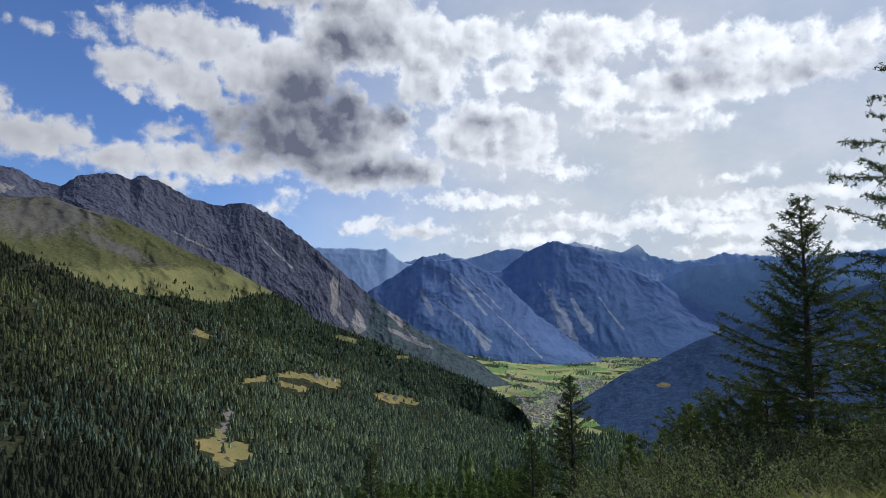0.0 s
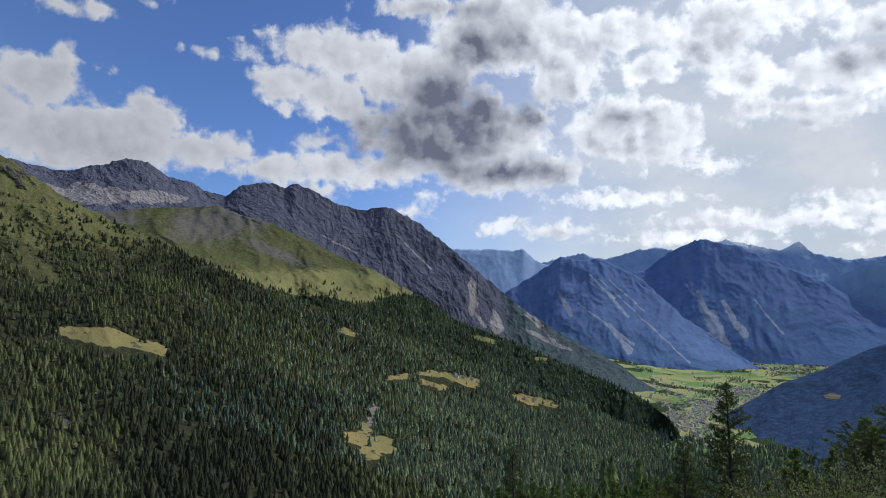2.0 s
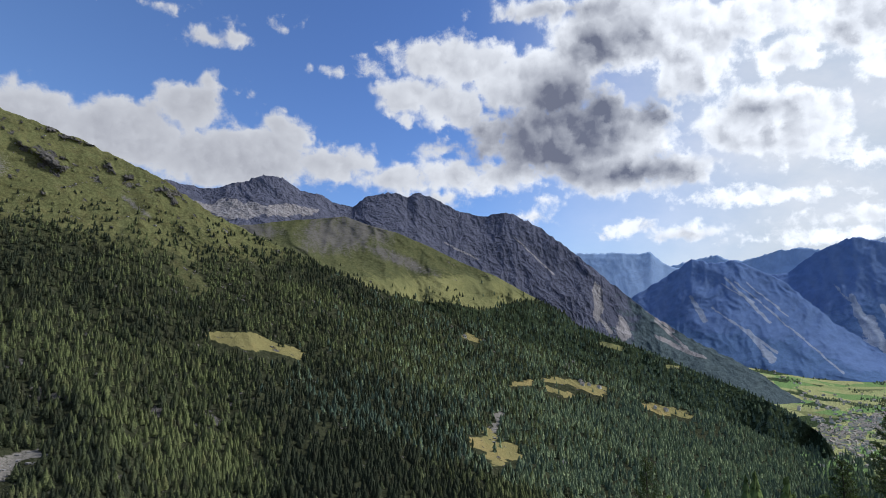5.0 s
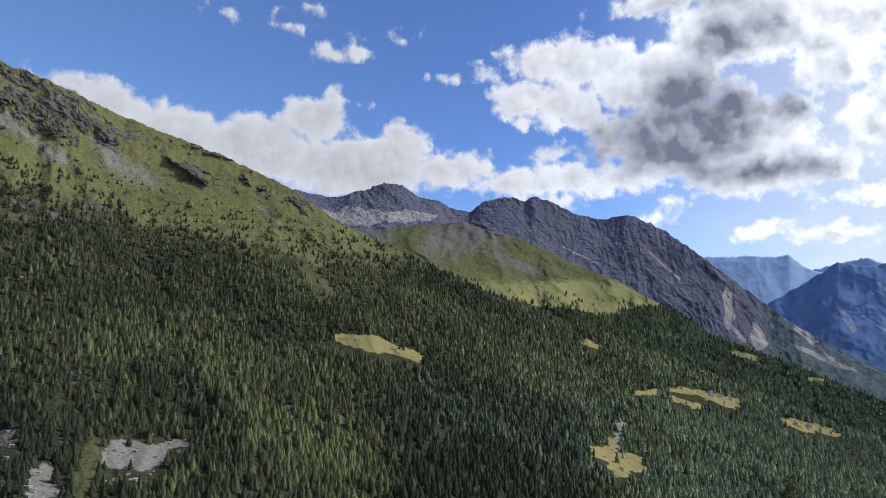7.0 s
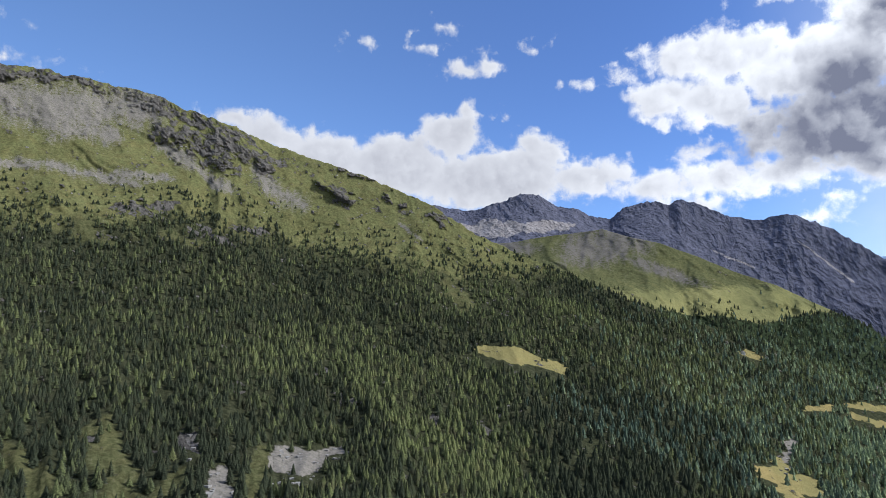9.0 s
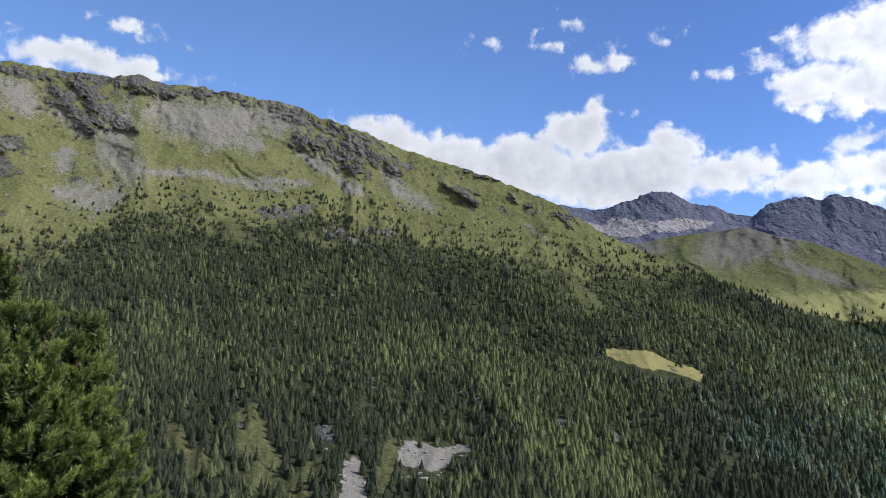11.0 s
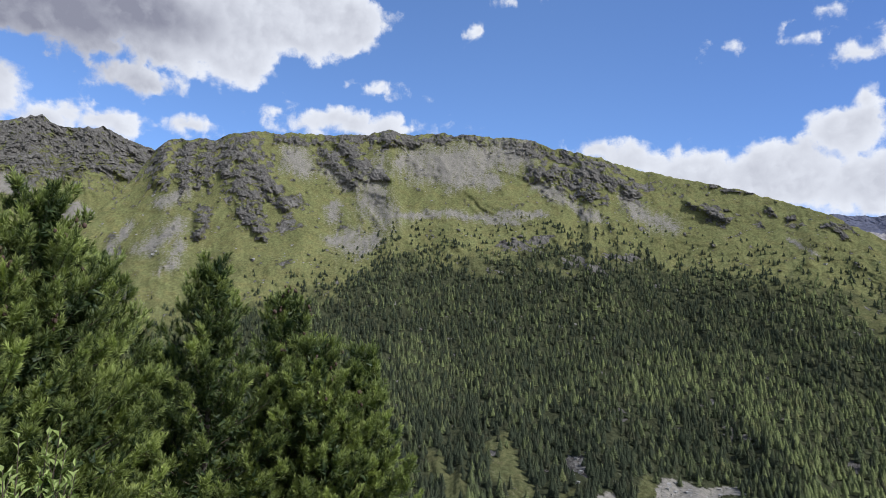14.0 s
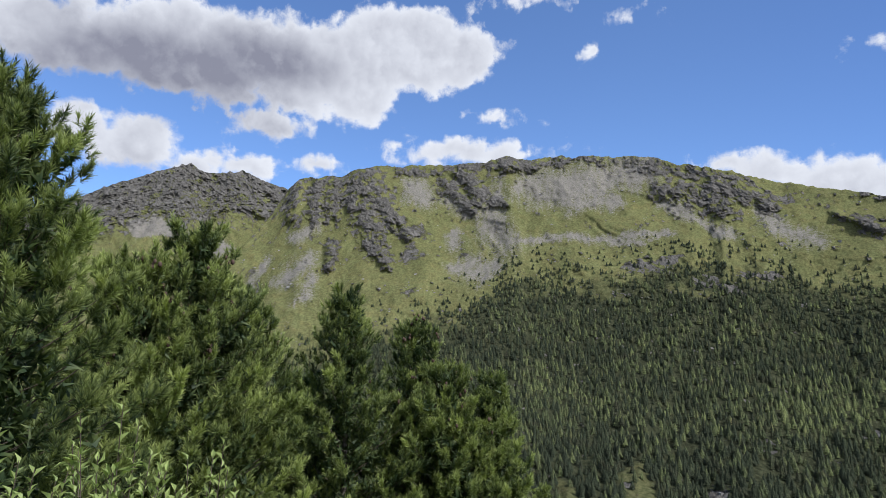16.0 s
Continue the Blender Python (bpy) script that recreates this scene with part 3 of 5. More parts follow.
SLOPE_SHOULDER = [
    (46.6, 9.9, 1460), (45, 8.8, 1440), (42.3, 7.2, 1420), (40, 6.0, 1400), (36, 4.2, 1380), (32.2, 2.5, 1380), (29, 1.0, 1400), (26.2, 0.0, 1450),
    (24, -0.8, 1500), (21, -1.9, 1550), (17, -3.2, 1600), (12, -5.0, 1600), (8, -6.5, 1580), (3, -8.4, 1550), (-2, -10.2, 1500), (-5, -11.6, 1450), (-7, -13.4, 1400), (-8, -16, 1350), (-10, -18, 1300),
]
SLOPE_FOOT = [(126, -21, 330), (100, -21, 360), (80, -21, 380), (60, -20.5, 400), (40, -20, 450), (25, -19, 560), (15, -18.5, 680), (5, -18, 850), (-10, -18.5, 1000)]
HILL_CREST = [
    (43, 6.5, 2150), (39.2, 6.7, 2150), (36.6, 7.1, 2150), (33.4, 7.4, 2150), (31.5, 7.6, 2150), (29.5, 6.9, 2150), (26.8, 6.2, 2150), (23.8, 4.9, 2180), (21.2, 3.6, 2200),
    (18.2, 2.4, 2200), (15.2, 0.7, 2200), (12.2, -0.9, 2180), (11.2, -2.0, 2150), (8.3, -2.9, 2100), (6.3, -3.7, 2050), (3.5, -4.8, 2000), (0.3, -6.1, 1950), (-2.8, -7.3, 1850),
    (-4.9, -8.3, 1800), (-7, -9.8, 1700), (-8, -11.5, 1650), (-9, -13.5, 1600),
]
HILL_FOOT = [(46, 4, 1650), (36, 2, 1600), (30, -1, 1650), (24, -3, 1650), (17, -5, 1680), (8, -8.5, 1640), (0, -12, 1600), (-6, -15, 1550), (-10, -18, 1500)]
CRAG_CREST = [
    (50, 8.8, 2900), (46.1, 9.9, 2900), (44.3, 9.5, 2900), (42.5, 9.3, 2900), (40.2, 10.1, 2900), (38.5, 10.7, 2900), (36.9, 10.5, 2900), (35.3, 9.5, 2900), (33.9, 9.3, 2900), (32, 8.4, 2900),
    (30.8, 8.2, 2900), (29.7, 9.1, 2900), (28.2, 9.5, 2900), (26.7, 9.4, 2900), (26, 9.1, 2900), (25.3, 9.6, 2900), (23.8, 9.1, 2900), (21.3, 7.8, 2900), (19.7, 7.5, 2900), (16.7, 7.7, 2900),
    (14.7, 6.7, 2900), (12.7, 5.2, 2850), (10.2, 3.2, 2800), (8.3, 1.5, 2780), (6.3, -0.2, 2750), (4.4, -1.7, 2700), (2.6, -2.8, 2650), (-0.6, -4.4, 2600), (-4, -6.4, 2500), (-7, -8.5, 2400),
]
CRAG_FOOT = [(50, 5, 2350), (40, 5, 2350), (30, 4, 2350), (20, 0, 2350), (12, -4, 2350), (5, -7, 2300), (-2, -8.6, 2200), (-8, -10, 2150)]
CONE_CREST = [
    (10, -2, 3800), (7.5, -0.3, 3800), (6.5, 0.4, 3800), (4, 1.9, 3800), (1.8, 3.5, 3800), (0.6, 3.2, 3800), (-0.4, 3.2, 3800), (-1.6, 3.3, 3800), (-2.8, 2.6, 3800),
    (-4.7, 1.7, 3780), (-6.5, 0, 3700), (-8.3, -1.7, 3650), (-10.1, -3, 3600), (-12.2, -4.6, 3500), (-15, -6.3, 3350),
]
CONE_FOOT = [(10, -6.5, 3100), (-6, -6.2, 3100), (-12, -6.2, 3200), (-15, -6.6, 3250)]
BROAD_CREST = [
    (2, 1, 4350), (-2.8, 1.9, 4350), (-5.2, 2.2, 4350), (-7, 3.6, 4350), (-9.6, 4.8, 4350), (-11.1, 4.4, 4350), (-12.4, 4.2, 4350), (-14.5, 3, 4350), (-16.5, 2, 4350),
    (-18.5, 1.1, 4350), (-20.3, -0.2, 4300), (-22.1, -1.2, 4250), (-24.5, -2.2, 4200), (-28, -3.6, 4100), (-33, -5, 4000),
]
BROAD_FOOT = [(2, -5.5, 3650), (-10, -5.2, 3650), (-20, -5.0, 3700), (-33, -5.6, 3700)]
BENCH_CREST = [(16, 4, 4600), (11, 4.2, 4600), (7.5, 4.2, 4600), (6, 4.1, 4600), (5, 4.2, 4600), (4, 3.2, 4600), (3.3, 2.9, 4600), (0, 2.2, 4600)]
BENCH_FOOT = [(16, -3, 4000), (8, -3, 4000), (0, -3, 4050)]
NOTCH_CREST = [(4, 2.8, 4700), (0.5, 3.7, 4700), (-0.2, 3.8, 4700), (-1.1, 3.3, 4700), (-2.4, 3.3, 4700), (-4.7, 4, 4700), (-6.1, 4.2, 4700), (-7.5, 3.9, 4700), (-10, 3.5, 4700)]
NOTCH_FOOT = [(4, -1, 4420), (-10, -1, 4420)]
SNOW_CREST = [
    (-9, 4.3, 4850), (-11.7, 4.7, 4850), (-13.6, 4.2, 4850), (-15.4, 3.7, 4850), (-16.8, 4.4, 4850), (-17.7, 3.4, 4850), (-20, 2.9, 4850), (-22.2, 3.0, 4850), (-23.4, 3.5, 4850), (-25.1, 3.3, 4850),
    (-29, 2.9, 4850), (-34, 3.4, 4850), (-44, 3.0, 4850),
]
SNOW_FOOT = [(-9, 0, 4600), (-44, 0, 4600)]
SIDE_CREST = [(-16, -0.5, 4450), (-18.1, 1.2, 4450), (-21.3, 2.6, 4450), (-23.4, 2.7, 4450), (-26.3, 2.9, 4450), (-32, 1.5, 4450), (-36, 1.2, 4450), (-44, 2, 4450)]
SIDE_FOOT = [(-16, -4, 4330), (-30, -4, 4330), (-44, -4, 4330)]
WOOD_CREST = [
    (-9.6, -11.5, 1800), (-11.2, -9.1, 1950), (-13.4, -7.7, 2100), (-15.2, -6.5, 2200), (-18, -5.3, 2300), (-21.1, -3.6, 2400), (-24.1, -2.4, 2450), (-32, 0.6, 2500), (-44, 4, 2500), (-60, 7, 2400),
]
WOOD_FOOT = [(-9.6, -13.5, 1500), (-14, -13.5, 1400), (-24, -13.5, 1300), (-60, -13, 1200)]
COMBE_CREST = [
    (140, 8, 2000), (126, 10.5, 2050), (117.7, 14.0, 2100), (116.8, 14.7, 2100), (114.9, 15.4, 2100), (112.3, 16.7, 2100), (110.6, 17.2, 2100), (109.1, 16.5, 2100), (106.3, 17.0, 2100),
    (104.4, 16.2, 2100), (102.4, 15.7, 2100), (99, 14, 2100),
]
COMBE_FOOT = [(140, 0, 1150), (120, 1.5, 1300), (110, 4, 1450), (99, 8, 1700)]

TREELINE = [
    (126, 0.5, 0), (104, 2.0, 0), (98, 3.4, 0), (94.5, 4.9, 0), (92.4, 5.4, 0), (89, 6.6, 0), (85.7, 7.1, 0), (82.8, 9.6, 0), (78.3, 9.6, 0), (73.5, 9.7, 0), (68.6, 10.3, 0), (63, 9.8, 0), (58, 8.5, 0),
    (53, 7.6, 0), (48, 6.5, 0), (44.3, 5.8, 0), (42.4, 5.8, 0), (40, 5.8, 0), (36, 6, 0), (0, 6, 0),
]
# strokes: bearing, rise and half width in degrees, at one end and at the other
CLIFFS = [
    (96.4, 17.2, 0.9, 94.9, 16.3, 1.2), (95.5, 14.5, 1.3, 94.7, 12.6, 1.3), (92.9, 14.1, 0.5, 91.6, 12.2, 0.45), (95.0, 11.7, 0.9, 93.6, 9.8, 0.5), (86.7, 17.8, 1.2, 85.3, 15.4, 0.9),
    (87.9, 16.6, 0.9, 85.6, 14.4, 0.55), (83.6, 15.2, 0.6, 82.6, 15.1, 0.45), (82.7, 18.3, 0.6, 80.0, 18.1, 0.6), (69.2, 15.4, 0.8, 64.6, 13.9, 1.3), (65.1, 15.3, 1.0, 61.0, 13.4, 0.6),
    (56.5, 12.0, 0.25, 53.7, 10.5, 0.40),
]
TOWERS = [
    (98.0, 16.6, 1.2, 98.4, 14.4, 1.0), (94.6, 16.4, 0.7, 93.4, 14.2, 0.8),
    (101.7, 16.4, 0.8, 102.0, 13.6, 0.65), (99.8, 16.8, 0.45, 99.9, 13.8, 0.75), (96.1, 17.0, 0.8, 97.0, 14.8, 0.8), (94.3, 15.7, 0.55, 93.0, 13.2, 0.55), (95.5, 12.2, 0.45, 93.9, 10.0, 0.5),
    (98.6, 11.1, 0.5, 98.6, 9.4, 0.4), (96.3, 17.0, 0.4, 94.9, 17.6, 0.6),
]
RIM = [
    (93.1, 17.9, 0.2, 90.8, 17.8, 0.3), (90.8, 17.8, 0.3, 87.1, 18.2, 0.25), (87.1, 18.2, 0.25, 81.8, 18.8, 0.3), (80.0, 18.2, 0.3, 76.2, 18.4, 0.3), (76.2, 18.4, 0.3, 69.2, 17.3, 0.35),
    (69.2, 17.1, 0.4, 62.1, 15.3, 0.25), (54.5, 13.1, 0.15, 51.0, 12.2, 0.2), (50.5, 10.6, 0.25, 48.8, 10.2, 0.2), (46.9, 9.3, 0.2, 45.3, 8.4, 0.25),
]
SCREES = [
    (81.0, 16.6, 0.7, 76.0, 16.3, 1.0), (77.0, 15.0, 0.6, 73.0, 14.6, 0.4),
    (81.3, 16.5, 0.7, 70.7, 16.9, 0.9), (79.9, 15.9, 0.9, 74.2, 15.8, 0.7), (83.3, 16.9, 0.3, 84.2, 13.7, 0.9), (84.2, 13.4, 0.9, 83.1, 11.8, 1.0), (88.0, 15.5, 0.45, 85.8, 14.0, 0.35),
    (90.9, 16.2, 0.8, 90.1, 15.6, 0.6), (87.4, 12.6, 0.25, 87.4, 11.5, 0.55), (82.9, 11.6, 0.25, 76.9, 11.9, 0.25), (76.9, 11.9, 0.25, 71.1, 11.1, 0.25), (69.2, 14.2, 0.25, 63.8, 10.9, 0.25),
    (61.8, 12.8, 0.25, 60.3, 11.3, 0.4), (60.3, 11.2, 0.4, 58.0, 10.1, 0.4), (86.2, 8.9, 0.5, 83.5, 9.6, 0.45), (85.2, 8.3, 0.35, 84.5, 8.8, 0.35), (49.1, 8.4, 0.12, 47.5, 6.9, 0.15),
    (72.6, 11.7, 0.25, 68.6, 11.6, 0.15),
]
SLIDES = [
    (99.6, 12.9, 0.35, 101.7, 11.8, 0.35), (100.5, 10.0, 0.5, 102.8, 7.9, 0.4), (99.8, 8.6, 0.3, 101.0, 6.7, 0.45), (103.8, 9.9, 0.2, 105.2, 7.7, 0.25), (87.6, 9.3, 0.45, 85.6, 9.8, 0.45),
]
QUARRY = [
    (64.4, -12.2, 0.9, 63.6, -15.0, 1.3), (59.0, -11.3, 1.2, 56.6, -11.7, 1.1), (66.3, -9.2, 0.5, 65.8, -9.9, 0.35), (55.8, -11.0, 0.3, 53.9, -10.8, 0.25),
]
RIDE = [
    (17.8, -9.2, 0.25, 18.4, -10.8, 0.3), (11.5, -4.6, 0.12, 12.0, -5.5, 0.12),
]
GLADES = [
    (74.9, 7.4, 1.1, 72.9, 6.3, 0.45), (93.9, 6.4, 1.5, 87.8, 7.2, 0.6), (69.0, 7.1, 0.5, 66.0, 6.4, 0.3), (72.6, -8.0, 1.4, 71.1, -13.0, 1.75), (68.7, -14.4, 1.5, 66.8, -11.7, 0.6),
    (60.9, -10.8, 0.7, 61.4, -13.8, 0.6), (79.0, -8.7, 0.7, 76.7, -11.4, 1.25), (45.0, 3.1, 0.6, 43.2, 1.2, 0.6),
]
OUTCROPS = [
    (72.5, 9.0, 0.4, 68.1, 9.6, 0.3), (66.5, 7.6, 0.45, 64.0, 6.7, 0.35), (63.0, 7.9, 0.4, 61.0, 7.4, 0.3), (66.8, -9.2, 0.5, 65.6, -9.9, 0.35), (42.6, -9.1, 0.5, 41.6, -9.6, 0.3),
    (46.2, -8.7, 0.25, 45.7, -8.8, 0.25), (54.6, -6.5, 0.4, 51.7, -6.9, 0.3), (63.4, -5.2, 0.3, 62.4, -5.7, 0.3), (71.0, 9.0, 0.2, 69.1, 8.6, 0.25),
]
# sun patches on the woods, painted as lighter tree tints
SUNLIT_WOOD = [
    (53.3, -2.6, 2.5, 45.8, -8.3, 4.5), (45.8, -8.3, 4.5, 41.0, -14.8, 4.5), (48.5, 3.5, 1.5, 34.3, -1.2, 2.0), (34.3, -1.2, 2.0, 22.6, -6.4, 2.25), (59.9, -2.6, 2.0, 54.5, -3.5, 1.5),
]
MEADOWS = [
    (42.2, -2.6, 0.4, 38.8, -3.3, 0.7), (39.2, -3.1, 0.65, 34.8, -4.4, 0.3), (20.1, -11.8, 0.45, 16.7, -12.5, 0.7), (18.9, -11.3, 0.55, 18.0, -13.2, 0.55), (16.6, -6.9, 0.25, 15.2, -6.7, 0.25),
    (13.7, -6.5, 0.2, 9.2, -7.4, 0.3), (13.9, -7.2, 0.2, 11.8, -7.8, 0.25), (5.5, -8.5, 0.25, 2.4, -9.0, 0.3),
]
PASTURES = [
    (21.1, -2.7, 0.15, 19.8, -3.2, 0.15), (9.1, -3.4, 0.2, 7.5, -3.8, 0.2), (3.9, -5.2, 0.15, 3.0, -5.2, 0.12), (5.6, -8.3, 0.2, 2.5, -9.0, 0.2), (13.6, -6.4, 0.2, 9.2, -7.2, 0.25),
    (1.7, -4.8, 0.15, 0.3, -4.8, 0.12),
]

rng = np.random.RandomState(21)
GROVES = []        # places, heights, tints of far conifers


def strew(p, density, tall, tint):
    """Add conifers to GROVES. tall, tint: functions of the places."""
    q = seeds(p, density, rng)
    GROVES.append((q, tall(q) * (0.55 + 0.65 * rng.rand(len(q))), np.clip(tint(q) + 0.28 * rng.normal(size=len(q)), 0, 1)))


def clump(p, size):
    return 0.5 + 0.9 * fbm(p / size, 4)


# the slope across the valley
p_slope, rib = loft(SLOPE_CREST + SLOPE_SHOULDER, SLOPE_FOOT, 0.14, 300, 1.12, 30.0, 230.0, 0.20, lean=0.72)
b, e = bearing_of(p_slope), rise_of(p_slope)
line = along(TREELINE, b)[0] + 1.9 * fbm(p_slope / 60.0, 5, 0.65) - 0.5
above = smooth(e, line - 0.5, line + 0.6)
wb = b + 0.8 * fbm(p_slope / 60.0, 5, 0.62)
we = e + 0.6 * fbm(p_slope / 60.0 + 40.0, 5, 0.62)
mb, me_ = b + 0.9 * fbm(p_slope / 35.0, 5, 0.62), e + 0.30 * fbm(p_slope / 40.0 + 7.0, 4, 0.6)
meadow = smooth(strokes(mb, me_, MEADOWS + PASTURES) + 0.2 * fbm(p_slope / 18.0, 3), -0.05, 0.12)
glade = smooth(strokes(wb, we, GLADES) + 0.7 * fbm(p_slope / 30.0, 4), -0.1, 0.35)
clearing = smooth(strokes(mb, me_, QUARRY + RIDE) + 0.35 * fbm(p_slope / 22.0, 4), -0.02, 0.15)
tongue = strokes(wb, we, SCREES + SLIDES)
slide = np.maximum(clearing, 0.85 * smooth(tongue, -0.7, 0.6))
fan = 0.62 * smooth(tongue, -2.2, 0.2) * above
crag = np.maximum(strokes(wb, we, CLIFFS + TOWERS + OUTCROPS), strokes(wb, we, RIM))
cliff = smooth(0.75 * np.maximum(crag, -1.2) + 1.7 * fbm(p_slope / np.array([17.0, 17.0, 42.0]), 5, 0.68), -0.45, 0.50)
inner = np.pad(np.ones((b.shape[0], b.shape[1] - 2)), ((0, 0), (0, 2)))
spur = ribs(p_slope, 60.0, 260.0, 6, 0.68, 3.0)
buttress = smooth(strokes(b, e, CLIFFS + TOWERS) + 0.4 * fbm(p_slope / 40.0 + 2.0, 3), -0.5, 0.9) * above
broken = ridged(p_slope / np.array([24.0, 24.0, 44.0]), 5, 0.72)
p_slope = push(p_slope, inner * ((13.0 * buttress + 3.0 * above) * (np.clip(spur, -1, 1.7) - 0.4) + 5.0 * buttress + 1.6 * above * fbm(p_slope / 14.0, 3)
                                 + 6.0 * cliff ** 2 * above * (broken - 0.5)))
outcrop = smooth(spur + 0.9 * fbm(p_slope / 110.0, 3), 1.9, 2.5) * above * smooth(e, line + 1.0, line + 4.0)
slope = mesh_of("mountain_slope", p_slope.reshape(-1, 3), sheet_faces(*p_slope.shape[:2]), SLOPE, {
    "grass": np.maximum(smooth(e, line - 2.6, line - 0.4), np.maximum(0.5 * glade, meadow)), "dry": np.maximum(meadow, 0.12 * above * smooth(fbm(p_slope / 150.0, 4), 0.0, 0.4)),
    "rock": np.maximum(cliff * (0.46 + 0.40 * smooth(broken, 0.0, 1.2)), 0.55 * outcrop), "scree": np.maximum(slide, fan), "along": np.radians(b) * 1500.0})
facet(slope, cliff * above + 0.5 * outcrop, 0, 0)
tagged(slope, "broad mountain slope with conifer forest below grass, cliffs and grey scree", "mountain", kind="structure")
lone = 0.9 * smooth(e, line + 2.6, line + 0.2) * smooth(e, line - 2.5, line - 1.0) * smooth(fbm(p_slope / 24.0, 3), 0.05, 0.3) + 0.14 * above * smooth(e, line + 2.6, line + 0.2)
veer = np.degrees(13.0 / np.hypot(p_slope[..., 0], p_slope[..., 1]))
for k in (0.5, 1.0):
    meadow = np.maximum(meadow, smooth(strokes(mb, me_ + k * veer, MEADOWS + PASTURES), -0.02, 0.10))
    clearing = np.maximum(clearing, smooth(strokes(mb, me_ + k * veer, QUARRY + RIDE), -0.02, 0.15))
    slide = np.maximum(slide, clearing)
wood = np.clip((1 - smooth(e, line - 2.0, line + 0.5)) * (1 - 0.98 * meadow) * (1 - 0.93 * glade) * (1 - 0.97 * slide) * (1 - 0.6 * cliff) + lone * (1 - 0.8 * cliff) * (1 - slide), 0, 1)
gap = smooth(fbm(p_slope / 45.0, 4) + 0.3 * smooth(e, -12, 4), -0.62, -0.2)
thinner = smooth(e - line, -4.5, -0.5) * smooth(fbm(p_slope / 40.0 + 5.0, 4), 0.25, -0.1)
dens = (wood * gap * (1 - 0.5 * thinner))[:-1, :-1] / 50.0
# the tint carries sun patches, cloud shade and haze, put into needle colour
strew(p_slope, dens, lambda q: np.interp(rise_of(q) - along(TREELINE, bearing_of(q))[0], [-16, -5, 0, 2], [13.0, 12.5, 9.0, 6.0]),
      lambda q: 0.15 + 0.38 * smooth(bearing_of(q), 28, 14) + 0.55 * fbm(q / 110.0, 4) + 0.34 * smooth(strokes(bearing_of(q) + 2.0 * fbm(q / 60.0, 3), rise_of(q) + 1.0 * fbm(q / 60.0 + 9.0, 3), SUNLIT_WOOD), -0.5, 0.4) - 0.12 * smooth(rise_of(q), 4, 8) - 0.16 * smooth(rise_of(q), -4, -9) * smooth(bearing_of(q), 53, 60)
      # cloud shadow low on the right, painted as darker trees
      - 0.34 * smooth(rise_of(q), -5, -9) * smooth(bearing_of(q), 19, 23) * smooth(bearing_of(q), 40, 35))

# boulders on the open slope
strewn = (1.3 * fan * smooth(fbm(p_slope / 40.0 + 3.0, 3), -0.1, 0.3) + 0.3 * above * smooth(fbm(p_slope / 50.0, 3), 0.0, 0.4)) * above * (1 - cliff) * (1 - 0.8 * slide) + 0.9 * clearing
q = seeds(p_slope[:, :-2], strewn[:-1, :-3] / 95.0, rng)
stone = np.array([(x, y, z) for x in (-1, 1) for y in (-1, 1) for z in (-1, 1)], dtype=float)
stone_f = np.array([(0, 1, 3), (0, 3, 2), (4, 6, 7), (4, 7, 5), (0, 4, 5), (0, 5, 1), (2, 3, 7), (2, 7, 6), (1, 5, 7), (1, 7, 3)])
n_q = len(q)
spin = rng.rand(n_q) * 6.283
grow_ = (0.6 + 2.3 * rng.rand(n_q) ** 3)[:, None, None]
body_ = (stone[None] * (0.65 + 0.6 * rng.rand(n_q, 8, 1)) * np.array([1.0, 0.8, 0.6])) * grow_
x_ = body_[..., 0] * np.cos(spin)[:, None] - body_[..., 1] * np.sin(spin)[:, None]
y_ = body_[..., 0] * np.sin(spin)[:, None] + body_[..., 1] * np.cos(spin)[:, None]
body_ = np.stack([x_, y_, body_[..., 2]], axis=-1) + q[:, None, :]
boulders = mesh_of("boulders", body_.reshape(-1, 3), (stone_f[None] + (np.arange(n_q) * 8)[:, None, None]).reshape(-1, 3), BOULDER, soft=False)
tagged(boulders, "grey boulders strewn over the grass and scree", "rocks", kind="stuff")

# the green hill behind it
p_hill, rib = loft(HILL_CREST, HILL_FOOT, 0.16, 110, 1.0, 22.0, 320.0, 0.03)
b, e = bearing_of(p_hill), rise_of(p_hill)
fold = ribs(p_hill, 170.0, 420.0, 5, 0.5)
p_hill = push(p_hill, np.pad(np.ones((b.shape[0], b.shape[1] - 2)), ((0, 0), (0, 2))) * (58.0 * fold + 4.0 * fbm(p_hill / 30.0, 3)))
edge = np.interp(b, [-10, 2, 6, 8.7, 11.1, 13.1, 16.6, 19.6, 23.6, 28, 46], [20, 20, -2.0, -1.9, -0.7, 0.2, 0.1, -0.5, 0.2, 0.6, 3]) + 0.45 * fbm(p_hill / 70.0, 4)
open_ = smooth(e, edge - 0.1, edge + 0.15)
meadow = smooth(strokes(b, e, MEADOWS + PASTURES) + 0.25 * fbm(p_hill / 30.0, 3), -0.02, 0.10)
# stony ground on the dome, spread wider to paint in its cloud shade
stony = smooth(patch(b, e, [(31.5, 6.2, 5.5, 2.4, -0.1), (39.5, 6.2, 3.5, 1.1, 0.0), (27, 4.0, 4.5, 0.8, 0.4)]) + 0.3 * fbm(p_hill / 60.0, 4), -0.2, 0.8)
# besides meadows, the dry tone low on the hill paints its sunlit band
hill = mesh_of("green_hill", p_hill.reshape(-1, 3), sheet_faces(*p_hill.shape[:2]), HILL,
               {"grass": np.maximum(open_, meadow), "dry": np.maximum(meadow, 0.72 * open_ * smooth(e, 4.0, 1.4)), "rock": 0 * e, "scree": 0.85 * stony, "along": np.radians(b) * 2100.0})
